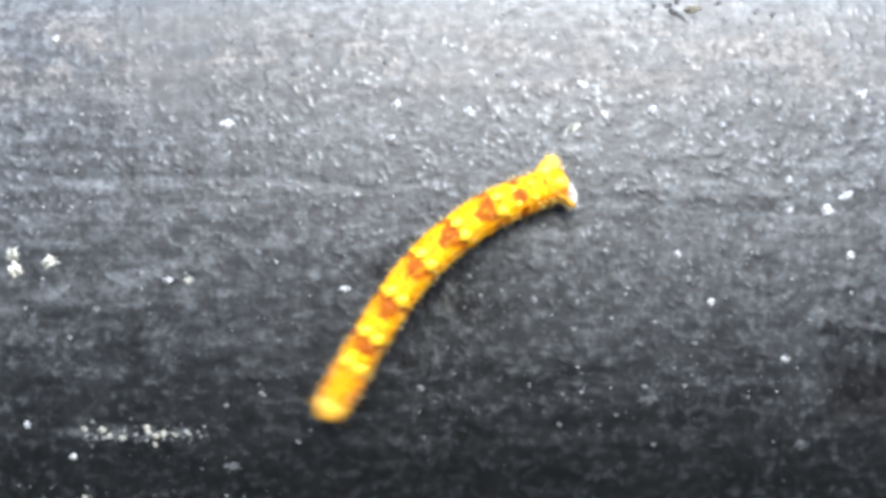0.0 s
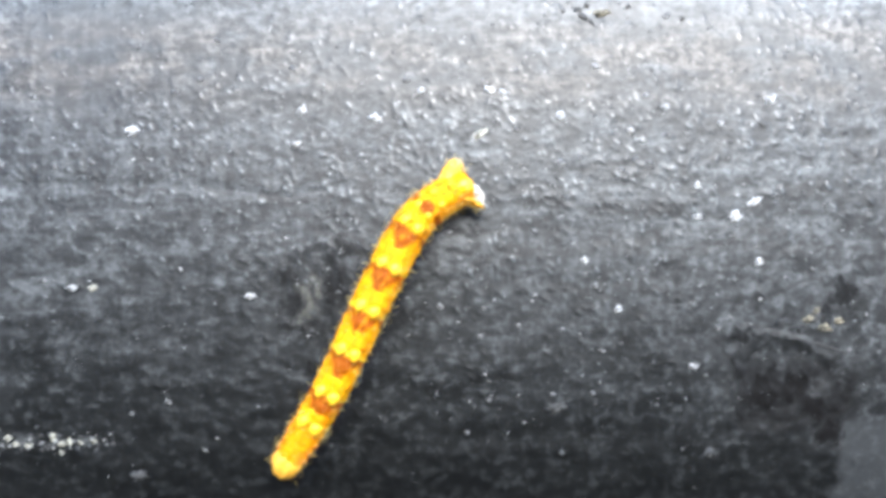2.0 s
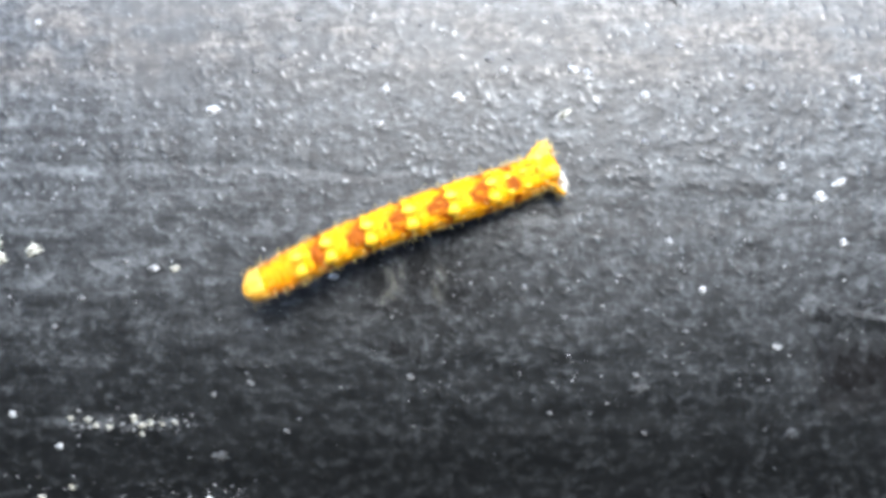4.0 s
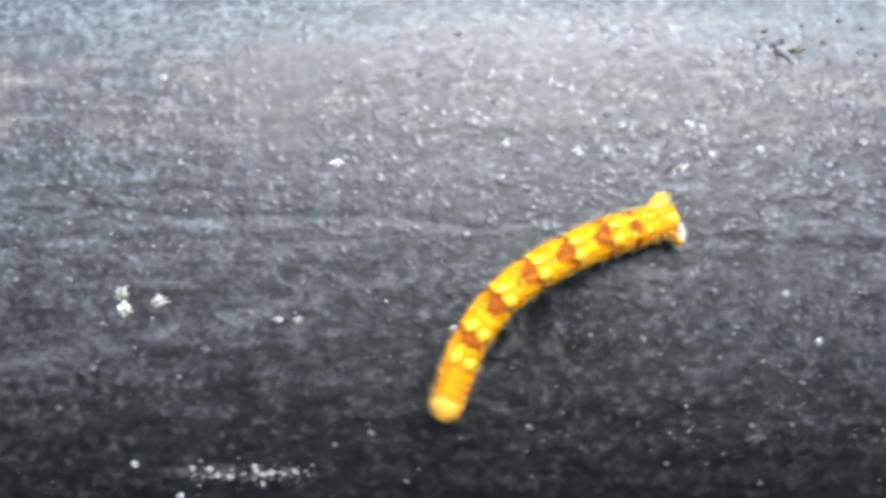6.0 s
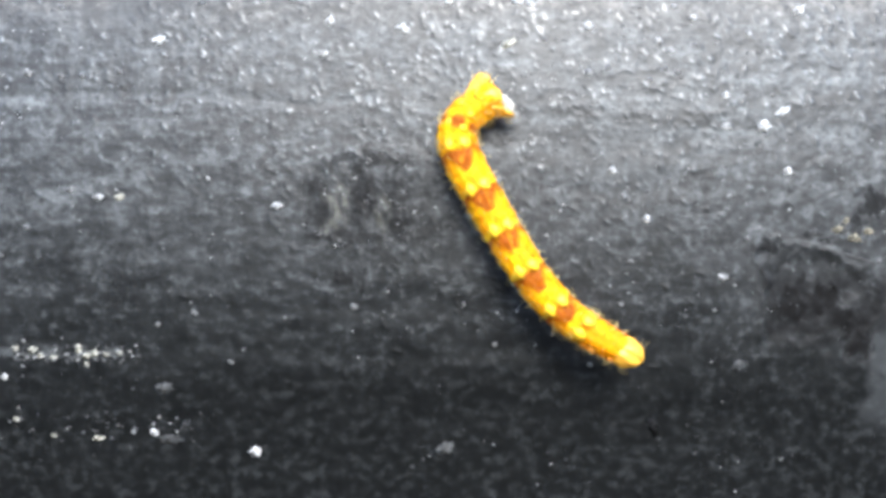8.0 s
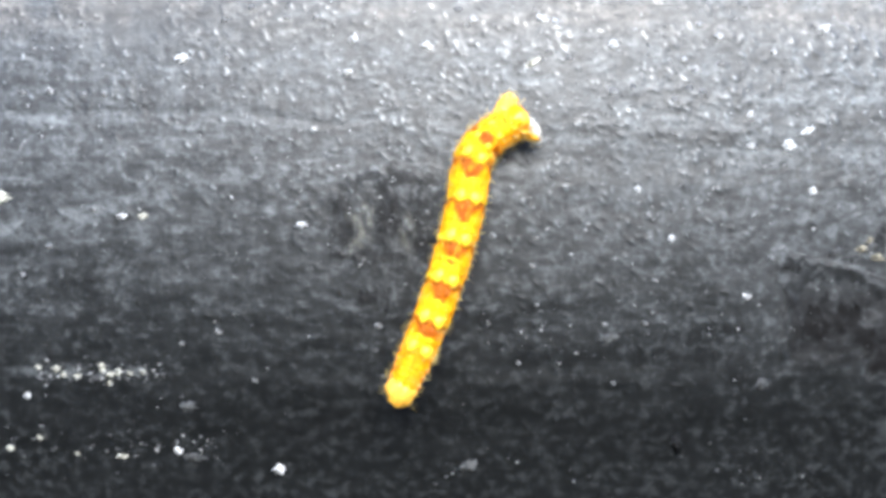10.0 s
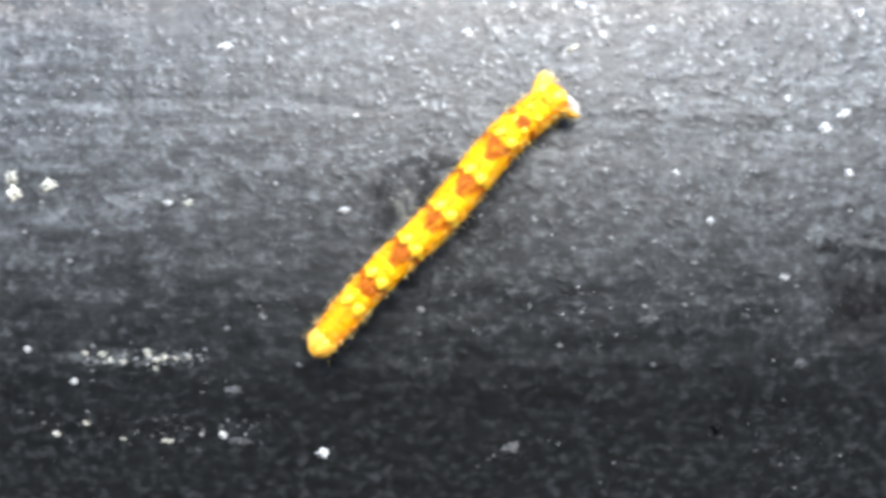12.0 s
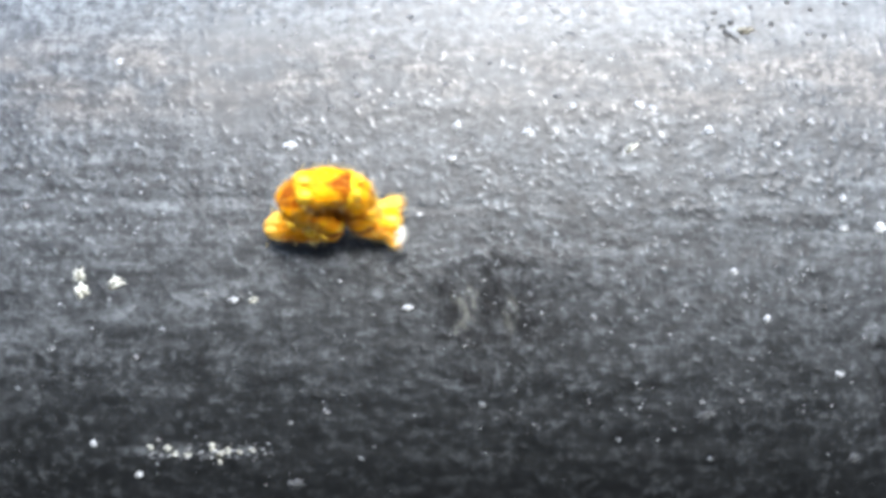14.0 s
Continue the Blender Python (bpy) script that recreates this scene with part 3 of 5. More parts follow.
# ---- the caterpillar ----
BODY = []      # (object, length in mm), from the rear to the head


def ring_mesh(length, r_rear, r_head, seed, wrinkles=2, cap=0.0):
    """One ring of the body, from its rear edge along +y; the back is +z."""
    rng = random.Random(seed)
    bm = bmesh.new()
    rings, sides, over = 13, 32, 0.34
    phase = rng.uniform(0, 6)
    loops = []
    for i in range(rings + 1):
        s = i / rings
        y = -over + s * (length + 2 * over)
        f = min(1.0, max(0.0, y / length))
        edge = max(0.0, abs(2 * (y + over) / (length + 2 * over) - 1))
        r = (r_rear + (r_head - r_rear) * f) * (1 - 0.20 * edge ** 5)
        r *= 0.878 + 0.02 * math.cos(2 * math.pi * wrinkles * f + phase)
        loop = []
        for j in range(sides):
            a = 2 * math.pi * j / sides
            fold = 0.03 * math.cos(6 * a) + 0.02 * math.cos(10 * a + 1.0)
            bumpy = 0.055 * noise.noise((math.cos(a) * 2.2 + seed, y * 1.8, math.sin(a) * 2.2))
            rr = r * (1 + fold * 0.6 + bumpy)
            z = math.sin(a) * rr
            loop.append(bm.verts.new((math.cos(a) * rr * MM * 1.02, y * MM, (z * (0.96 if z > 0 else 0.86)) * MM)))
        loops.append(loop)
    for a, b in zip(loops, loops[1:]):
        for j in range(sides):
            k = (j + 1) % sides
            bm.faces.new((a[j], b[j], b[k], a[k]))
    for loop, y in ((loops[0], -over - 0.1), (loops[-1], length + over + 0.1)):
        tip = bm.verts.new((0, y * MM, 0))
        for j in range(sides):
            bm.faces.new((loop[j], loop[(j + 1) % sides], tip))
    bmesh.ops.recalc_face_normals(bm, faces=bm.faces)
    return bm


def blob(rx, ry, rz, rough, seed, subdivisions=2, ragged=0.0):
    """An uneven rounded lump, radii in mm."""
    bm = bmesh.new()
    bmesh.ops.create_icosphere(bm, subdivisions=subdivisions, radius=1.0)
    for v in bm.verts:
        k = 1 + rough * noise.noise(v.co * 2.1 + Vector((seed * 3.1, seed, 0)))
        k += ragged * noise.noise(v.co * 4.6 + Vector((seed, seed * 2.3, 5)))
        v.co = Vector((v.co.x * rx, v.co.y * ry, v.co.z * rz)) * k * MM
    return bm


def bristles(length, radius, count, seed):
    """Short hairs that stand off the skin."""
    rng = random.Random(seed)
    bm = bmesh.new()
    for _ in range(count):
        a = rng.uniform(-0.35, math.pi + 0.35)
        y = rng.uniform(0.05, 0.95) * length
        out = Vector((math.cos(a), rng.uniform(-0.35, 0.5), math.sin(a) * 0.95)).normalized()
        root = Vector((math.cos(a) * radius * 0.93, y, math.sin(a) * radius * 0.9))
        tip = root + out * rng.uniform(0.18, 0.52)
        side = out.cross(Vector((0, 1, 0.2))).normalized() * 0.013
        other = out.cross(side).normalized() * 0.013
        base = [bm.verts.new((root + d) * MM) for d in (side, other - side * 0.5, -other - side * 0.5)]
        top = bm.verts.new(tip * MM)
        for k in range(3):
            bm.faces.new((base[k], base[(k + 1) % 3], top))
    return bm


def warts(owner, spots, size):
    for k, (x, y, z) in enumerate(spots):
        w = part("wart", blob(size, size * 1.2, size * 0.45, 0.45, k + 3), WART, owner)
        w.matrix_basis = Matrix.Translation((x * MM, y * MM, z * MM)) @ pose(0, 0, 0, 0, math.degrees(math.atan2(x, z)), 0)


def side_knobs(owner, y, radius, seed):
    """A small brown-tipped knob on each flank of a ring."""
    for side in (-1, 1):
        knob = part("knob", blob(0.15, 0.22, 0.17, 0.6, seed + side), KNOB, owner, "brown-tipped knob")
        knob.location = Vector((radius * 0.84 * side, y, 0.30)) * MM


def leg(owner, x, y, size):
    """A short hooked true leg under the chest."""
    bm = bmesh.new()
    path = [(x * 0.55, y, -0.75), (x * 0.85, y + 0.12, -1.15), (x * 0.8, y + 0.3, -1.5)]
    loops = []
    for c, r in zip(path, (0.24, 0.17, 0.05)):
        loops.append([bm.verts.new(((c[0] + math.cos(a) * r * size) * MM, (c[1] + math.sin(a) * r * size) * MM, c[2] * MM))
                      for a in (math.pi / 4 * k for k in range(8))])
    for a, b in zip(loops, loops[1:]):
        for k in range(8):
            bm.faces.new((a[k], a[(k + 1) % 8], b[(k + 1) % 8], b[k]))
    bm.faces.new(loops[-1])
    bmesh.ops.recalc_face_normals(bm, faces=bm.faces)
    part("leg", bm, CLASPER, owner)


def clasper(owner, side):
    """A stout gripping foot at the rear, with a whitish hooked pad."""
    bm = bmesh.new()
    path = [((0.5 * side, 0.95, 0.15), 0.8), ((0.95 * side, 0.55, 0.12), 0.78), ((1.42 * side, 0.15, -0.05), 0.58), ((1.72 * side, -0.05, -0.05), 0.38), ((1.86 * side, -0.2, -0.1), 0.2)]
    loops = []
    for c, r in path:
        loops.append([bm.verts.new(((c[0] + 0.5 * math.cos(a) * r) * MM, (c[1] + math.cos(a) * r * 0.85) * MM, (c[2] + math.sin(a) * r * 0.8) * MM))
                      for a in (math.pi / 7 * k for k in range(14))])
    for a, b in zip(loops, loops[1:]):
        for k in range(14):
            bm.faces.new((a[k], a[(k + 1) % 14], b[(k + 1) % 14], b[k]))
    for loop in (loops[0], loops[-1]):
        bm.faces.new(loop)
    bmesh.ops.subdivide_edges(bm, edges=bm.edges[:], cuts=1, use_grid_fill=True)
    for v in bm.verts:
        p = v.co / MM
        v.co += Vector((noise.noise(p * 2.3), noise.noise(p * 2.3 + Vector((7, 0, side))), noise.noise(p * 2.3 + Vector((0, 5, 0))))) * 0.2 * MM
    bmesh.ops.recalc_face_normals(bm, faces=bm.faces)
    part("clasper", bm, CLASPER, owner)
    # fuzz at its tip
    rng = random.Random(80 + side)
    bm = bmesh.new()
    for _ in range(40):
        root = Vector((rng.uniform(1.2, 1.85) * side, rng.uniform(-0.3, 0.4), rng.uniform(-0.3, 0.3)))
        tip = root + Vector((rng.uniform(0.1, 0.55) * side, rng.uniform(-0.4, 0.3), rng.uniform(-0.2, 0.3)))
        base = [bm.verts.new((root + Vector((0, 0.02 * math.cos(a), 0.02 * math.sin(a)))) * MM) for a in (0, 2.1, 4.2)]
        top = bm.verts.new(tip * MM)
        for k in range(3):
            bm.faces.new((base[k], base[(k + 1) % 3], top))
    part("bristles", bm, BRISTLE, owner)
    # tuft of fine pale hooks round the foot
    rng = random.Random(60 + side)
    bm = bmesh.new()
    for _ in range(70):
        root = Vector((rng.uniform(0.5, 1.95) * side, rng.uniform(-0.45, 0.0), rng.uniform(-0.8, 0.35)))
        tip = root + Vector((rng.uniform(0.0, 0.4) * side, rng.uniform(-0.6, -0.2), rng.uniform(-0.2, 0.25)))
        base = [bm.verts.new((root + Vector((0.03 * math.cos(a), 0, 0.03 * math.sin(a)))) * MM) for a in (0, 2.1, 4.2)]
        top = bm.verts.new(tip * MM)
        for k in range(3):
            bm.faces.new((base[k], base[(k + 1) % 3], top))
    part("hooks", bm, PAD if side < 0 else BRISTLE, owner)
    if side < 0:
        pad = part("clasper_pad", blob(0.78, 0.34, 0.5, 0.7, 4, 3, 0.7), PAD, owner, "whitish hooked gripping pad")
        pad.location = Vector((-0.85, -0.34, 0.0)) * MM
    else:
        pad = part("clasper_pad", blob(0.34, 0.42, 0.34, 0.6, 6, 3), HEAD_SKIN, owner, "pale orange gripping pad")
        pad.location = Vector((1.3, -0.2, -0.15)) * MM


def make_caterpillar():
    root = tagged(new("caterpillar"), "yellow looper caterpillar with reddish-brown bands and white claspers", "caterpillar")
    root.location = on_pipe(7.75, 4.45, 0)

    def add(name, length, r0, r1, material, seed, hairs, wrinkles=2):
        ob = part(name, ring_mesh(length, r0, r1, seed, wrinkles), material, root)
        part("bristles", bristles(length, max(r0, r1), int(hairs * 1.8), seed), BRISTLE, ob)
        BODY.append((ob, length))
        return ob

    # rear rings, the last one with the claspers
    last = add("rear_segment", 1.3, 1.2, 1.36, REAR_SKIN, 11, 60)
    for side in (-1, 1):
        clasper(last, side)
    plate = part("tail_plate", blob(0.75, 0.75, 0.42, 0.3, 4), CLASPER, last)
    plate.location = Vector((0, 0.35, 0.62)) * MM
    for k, (a, b) in enumerate(((1.34, 1.4), (1.4, 1.42), (1.42, 1.44))):
        ring = add("rear_segment", 1.3, a, b, SADDLE_SKIN if k == 1 else REAR_SKIN, 12 + k, 34)
        warts(ring, ((-0.52, 0.95, 1.16), (0.52, 0.95, 1.14)), 0.34 if k == 2 else 0.2)
    # long middle rings, a banded and a plain half each
    for k in range(5):
        half = 1.58 if k < 4 else 1.15
        ring = add("banded_segment", half, 1.44 - 0.045 * k, 1.46 - 0.045 * k, BAND_SKIN, 20 + k, 22)
        ring = add("plain_segment", half, 1.46 - 0.045 * k, 1.40 - 0.045 * k, PLAIN_SKIN, 30 + k, 22)
        warts(ring, ((-0.50, half * 0.84, 1.13), (0.50, half * 0.84, 1.12)), 0.36)
    # chest rings with the true legs
    for k, (a, b) in enumerate(((1.24, 1.17), (1.17, 1.06))):
        ring = add("chest_segment", 1.35, a, b, CHEST_SKIN, 40 + k, 26, 3)
        side_knobs(ring, 0.45, b, 40 + k)
        side_knobs(ring, 1.05, b, 44 + k)
        for side in (-1, 1):
            leg(ring, side, 0.7, 1.0)
    # head
    bm = blob(0.98, 1.22, 0.92, 0.10, 9, 4)
    for v in bm.verts:
        if v.co.z > 0:
            v.co.z -= 0.12 * MM * math.exp(-(v.co.x / MM / 0.14) ** 2)
        v.co.y += 0.35 * MM
    head = part("head", bm, HEAD_SKIN, root, "rounded pale orange head capsule")
    part("bristles", bristles(1.3, 1.1, 14, 77), BRISTLE, head)
    for side in (-1, 1):
        jaw = part("jaw", blob(0.3, 0.36, 0.26, 0.2, 2), CLASPER, head)
        jaw.location = Vector((0.36 * side, 1.15, -0.6)) * MM
        for k in range(3):
            eye = part("eye", blob(0.07, 0.07, 0.07, 0, 1, 1), CRUMB, head)
            eye.location = Vector(((0.95 - 0.05 * k) * side, 0.95 + 0.16 * k, -0.1 - 0.14 * k)) * MM
    BODY.append((head, 1.5))
    return root


CATERPILLAR = make_caterpillar()


# ---- dust and debris on the pipe ----
def lump_mesh(name, rx, ry, rz, rough, seed, material):
    bm = blob(rx, ry, rz, rough, seed, 3, rough * 0.7)
    me = bpy.data.meshes.new(name)
    bm.to_mesh(me)
    bm.free()
    me.materials.append(material)
    me.shade_smooth()
    return me


def lift(u, v):
    return float(relief(np.array([u]), np.array([v]))[0][0])


def sprinkle(name, spots, material, label, category, group, flat=0.45, rough=0.85):
    """Lone lumps that lie on the pipe: u, v, length, width (mm) and spin."""
    for k, (u, v, a, b, spin) in enumerate(spots):
        me = lump_mesh(name, a * 0.5, b * 0.5, min(a, b) * 0.5 * flat, rough, k + 1, material)
        ob = tagged(new(name, me), label, category, group)
        ob.matrix_world = seat(u, v, lift(u, v) + 0.02, spin)


sprinkle("dust_fleck", (
    (-14.7, 8.5, 0.84, 0.55, 15), (26.0, 2.6, 0.75, 0.70, 0), (23.5, 2.6, 0.62, 0.37, -10), (27.3, 3.6, 0.97, 0.40, 25),
    (27.6, -0.4, 0.44, 0.44, 0), (-6.6, -2.7, 0.70, 0.32, 5), (-18.6, -2.1, 0.66, 0.37, 10), (9.6, 11.3, 0.79, 0.44, -5),
    (10.5, 11.1, 0.53, 0.35, 0), (14.4, 9.5, 0.66, 0.48, 0), (-3.6, 7.6, 0.70, 0.35, 25), (-3.2, 9.9, 0.70, 0.44, 60),
    (1.8, 9.4, 0.70, 0.40, 0), (19.9, 7.8, 0.44, 0.35, 0), (21.5, 10.1, 0.53, 0.37, 0)),
    FLECK, "tiny white dust fleck stuck on the black pipe", "dust", "white flecks on the pipe")
sprinkle("dust_fleck", (
    (20.2, 10.9, 0.37, 0.30, 0), (19.1, 8.5, 0.35, 0.32, 0), (23.5, 4.7, 0.40, 0.37, 0), (-26.7, 14.6, 0.53, 0.44, 0),
    (4.9, 11.3, 0.44, 0.35, 0), (18.2, -3.6, 0.44, 0.40, 0), (-8.5, -19.8, 0.75, 0.66, 20), (23.3, -7.5, 0.62, 0.35, 0),
    (-15.4, -18.4, 0.53, 0.44, 10), (-28.5, -12.1, 0.44, 0.37, 0), (-25.5, -14.4, 0.48, 0.40, 70), (28.6, 10.6, 0.79, 0.53, 30),
    (15.9, -0.3, 0.40, 0.31, 0), (16.8, 13.0, 0.44, 0.35, 0), (25.2, 9.0, 0.35, 0.31, 0)),
    FLECK, "tiny white dust fleck stuck on the black pipe", "dust", "white flecks on the pipe")
sprinkle("dust_grain", (
    (21.5, 8.2, 0.41, 0.24, 10), (20.3, 6.3, 0.46, 0.26, -20), (19.4, 6.5, 0.44, 0.36, -20), (18.4, 5.8, 0.40, 0.29, 0), (14.3, 6.3, 0.52, 0.41, 0), (15.6, 6.6, 0.40, 0.33, 0), (3.9, 12.0, 0.52, 0.32, 0), (11.4, 8.6, 0.42, 0.34, 0), (-3.9, 12.9, 0.38, 0.28, 10), (21.8, 16.6, 0.46, 0.28, 10), (-33.4, 7.2, 0.42, 0.35, 20), (-31.5, 6.7, 0.53, 0.29, 0), (-23.5, 6.3, 0.47, 0.39, 20), (-21.2, 6.1, 0.40, 0.27, 0), (-25.3, 6.2, 0.45, 0.27, 0), (-19.8, 6.1, 0.41, 0.33, -20), (-17.3, 6.4, 0.37, 0.27, 0), (-32.8, 4.5, 0.46, 0.35, 0)),
    GREYISH, "small pale grain of dust on the black pipe", "dust", "grey grains on the pipe")
sprinkle("dust_grain", (
    (-9.1, 14.9, 0.39, 0.29, -20), (-6.4, 17.9, 0.44, 0.27, 10), (-11.9, 11.2, 0.42, 0.27, 20), (-7.7, 11.4, 0.42, 0.30, 0), (-5.7, 11.4, 0.38, 0.22, -10), (-10.1, 12.1, 0.42, 0.30, -10), (-21.4, 10.9, 0.38, 0.32, 0), (-11.6, 8.7, 0.45, 0.25, -20), (-17.3, 19.9, 0.54, 0.45, 0), (-32.6, 0.6, 0.36, 0.23, -10)),
    GREYISH, "small pale grain of dust on the black pipe", "dust", "grey grains on the pipe")
sprinkle("dust_grain", (
    (-23.5, -4.1, 0.42, 0.29, 20), (-31.1, -5.4, 0.41, 0.23, 20), (-33.5, -8.1, 0.33, 0.23, -10), (-14.8, -10.7, 0.34, 0.25, -10), (-9.9, -13.3, 0.35, 0.20, -20), (-25.3, -6.0, 0.37, 0.25, 0), (-20.5, -1.6, 0.46, 0.33, 10), (-12.3, -9.9, 0.46, 0.31, -10), (1.8, -1.8, 0.32, 0.18, -10), (6.2, -3.4, 0.40, 0.33, 20), (9.1, -3.5, 0.31, 0.21, -10), (19.7, -0.9, 0.35, 0.20, 20), (16.6, -2.0, 0.35, 0.29, -10), (12.5, 1.7, 0.38, 0.23, 10), (6.7, 1.6, 0.38, 0.23, 10), (24.9, -4.9, 0.34, 0.28, -10), (17.1, -6.4, 0.38, 0.21, 0), (16.5, -9.3, 0.34, 0.24, -10)),
    GREYISH, "small greyish grain of dust on the black pipe", "dust", "grey grains on the pipe")
sprinkle("dust_grain", (
    (13.8, -9.4, 0.37, 0.23, 0), (8.0, -12.1, 0.31, 0.26, 20), (14.5, -13.5, 0.32, 0.23, -20), (8.9, -5.4, 0.38, 0.22, -10), (-1.5, -9.5, 0.45, 0.32, -10)),
    GREYISH, "small greyish grain of dust on the black pipe", "dust", "grey grains on the pipe")
sprinkle("dried_splash", (
    (-29.1, -0.4, 0.77, 0.68, 80), (-28.9, -1.4, 0.81, 0.72, 100), (-26.6, -0.9, 0.90, 0.59, 15), (-17.2, -2.1, 0.54, 0.36, 0),
    (8.9, 8.3, 0.81, 0.36, 30)),
    CREAM, "cream-coloured dried speck on the black pipe", "speck", "cream specks on the pipe", 0.35, 1.2)
sprinkle("grit_grain", (
    (-24.6, -12.4, 0.40, 0.30, 0), (-23.4, -12.5, 0.48, 0.38, 20), (-22.9, -12.9, 0.36, 0.30, 0), (-22.0, -13.0, 0.48, 0.26, 0),
    (-20.3, -12.4, 0.36, 0.52, 0), (-19.7, -12.9, 0.60, 0.30, 10), (-19.2, -12.7, 0.32, 0.45, 0), (-18.4, -12.8, 0.40, 0.26, 0),
    (-19.8, -13.5, 0.32, 0.30, 0), (-17.5, -12.7, 0.40, 0.22, 0), (-24.9, -17.4, 0.40, 0.30, 0), (-19.3, -18.8, 0.72, 0.26, 0),
    (-22.4, -18.6, 0.32, 0.22, 0), (-27.0, -18.2, 0.48, 0.38, 0)),
    CREAM, "pale cream grit grain lodged along a ridge of the pipe", "grit", "grit along the ridge")
sprinkle("debris_crumb", (
    (16.0, 16.6, 0.75, 0.38, -35), (16.5, 16.2, 0.68, 0.30, -50), (15.7, 17.1, 0.52, 0.30, 10), (15.2, 18.2, 0.45, 0.22, 0),
    (16.3, 17.4, 0.38, 0.30, 0), (19.2, 17.3, 0.34, 0.26, 0), (20.5, 19.0, 0.38, 0.30, 0), (22.9, 16.4, 0.30, 0.26, 0),
    (22.1, 18.4, 0.30, 0.22, 0), (17.8, 18.6, 0.45, 0.19, 15), (24.6, 18.9, 0.38, 0.22, 0), (14.7, 17.0, 0.30, 0.22, 40)),
    CRUMB, "dark crumb of dirt stuck on the black pipe", "dirt", "dark crumbs on the pipe", 0.6)
sprinkle("plant_scrap", ((17.3, 16.8, 1.1, 0.5, 10), (31.0, -4.3, 0.7, 0.35, 20), (32.1, -4.9, 0.8, 0.4, -10), (31.5, -3.7, 0.5, 0.3, 40), (33.0, -4.4, 0.5, 0.35, 0)),
         BUFF, "buff scrap of dry plant matter on the pipe", "plant scrap", "plant scraps on the pipe", 0.6)
sprinkle("dust_smudge", ((-14.6, -15.2, 1.0, 0.6, 5), (-14.4, -18.9, 1.3, 0.5, -5), (29.4, -4.5, 1.0, 0.35, 5), (31.4, -4.2, 0.9, 0.45, 10),
                         (14.0, -10.4, 1.1, 0.5, 20), (24.6, -13.6, 0.7, 0.6, 0), (4.6, -19.6, 1.2, 0.7, 30)),
         DULL, "dull grey smear of dried dust on the pipe", "dust", "grey smears on the pipe", 0.2, 1.2)
# one flat black lump in place of a small dark pit
sprinkle("dirt_chip", ((19.0, -18.0, 0.75, 1.4, 20),),
         BLACK_LUMP, "flat black lump standing for a small dark pit in the pipe", "dirt", "", 0.4)


def fine_dust(count):
    """Uncountable dust motes, thicker in drifts."""
    rng = np.random.RandomState(5)
    u, v = rng.uniform(-44, 44, count * 4), rng.uniform(-28, 28, count * 4)
    drift = value_noise(u / 4.0, v / 1.3, 21) + 0.6 * value_noise(u / 1.2, v / 0.9, 22)
    keep = np.nonzero(rng.rand(count * 4) < (0.12 + 0.9 * np.clip(drift, 0, 1) ** 1.5) * np.interp(v, (-16, -2), (0.12, 1)))[0][:count]
    u, v = u[keep], v[keep]
    size = (0.03 + 0.13 * rng.rand(len(u)) ** 5) * np.interp(v, (-20, 4), (0.9, 1))
    # larger flecks, thickest high on one side of the wall, some for glints
    extra = 2200
    u = np.concatenate([u, np.where(rng.rand(extra) < 0.3, 17 + 9 * rng.randn(extra), rng.uniform(-43, 43, extra))])
    v = np.concatenate([v, 8 + 6.5 * rng.randn(extra)])
    size = np.concatenate([size, 0.05 + 0.14 * rng.rand(extra) ** 2.5])
    # thickest along a ridge and in two loose drifts below it
    for n, u0, u1, v0, spread, big in ((150, -25.5, -16.0, -12.75, 0.38, 0.2), (110, -29, -12, -18.0, 0.8, 0.15), (90, -4, 30, -9.6, 1.2, 0.13), (60, 2, 31, -19.5, 1.0, 0.15)):
        u = np.concatenate([u, rng.uniform(u0, u1, n)])
        v = np.concatenate([v, v0 + spread * rng.randn(n)])
        size = np.concatenate([size, 0.05 + big * rng.rand(n) ** 2])
    keep = (np.hypot((u + 18.4) / 3.0, (v - 13.8) / 4.2) > 1) | (rng.rand(len(u)) < 0.1)
    u, v, size = u[keep], v[keep], size[keep]
    high = relief(u, v)[0]
    base = np.array([(1, 0, 0), (0.3, 0.95, 0), (-0.8, 0.6, 0), (-0.8, -0.6, 0), (0.3, -0.95, 0), (0, 0, 0.7)])
    verts, faces = [], []
    for k in range(len(u)):
        m = seat(u[k], v[k], high[k], rng.uniform(-40, 40))
        ragged = base * rng.uniform(0.55, 1.35, (6, 1)) * size[k] * MM
        stretch = rng.uniform(0.3, 0.75)
        o = len(verts)
        for p in ragged:
            verts.append(m @ Vector((p[0], p[1] * stretch, p[2] * 0.6)))
        faces += [(o + a, o + (a + 1) % 5, o + 5) for a in range(5)]
    me = bpy.data.meshes.new("fine_dust")
    me.from_pydata(verts, [], faces)
    me.materials.append(HAZE)
    tagged(new("fine_dust", me), "fine pale dust scattered over the black pipe", "dust", kind="stuff")


fine_dust(8000)


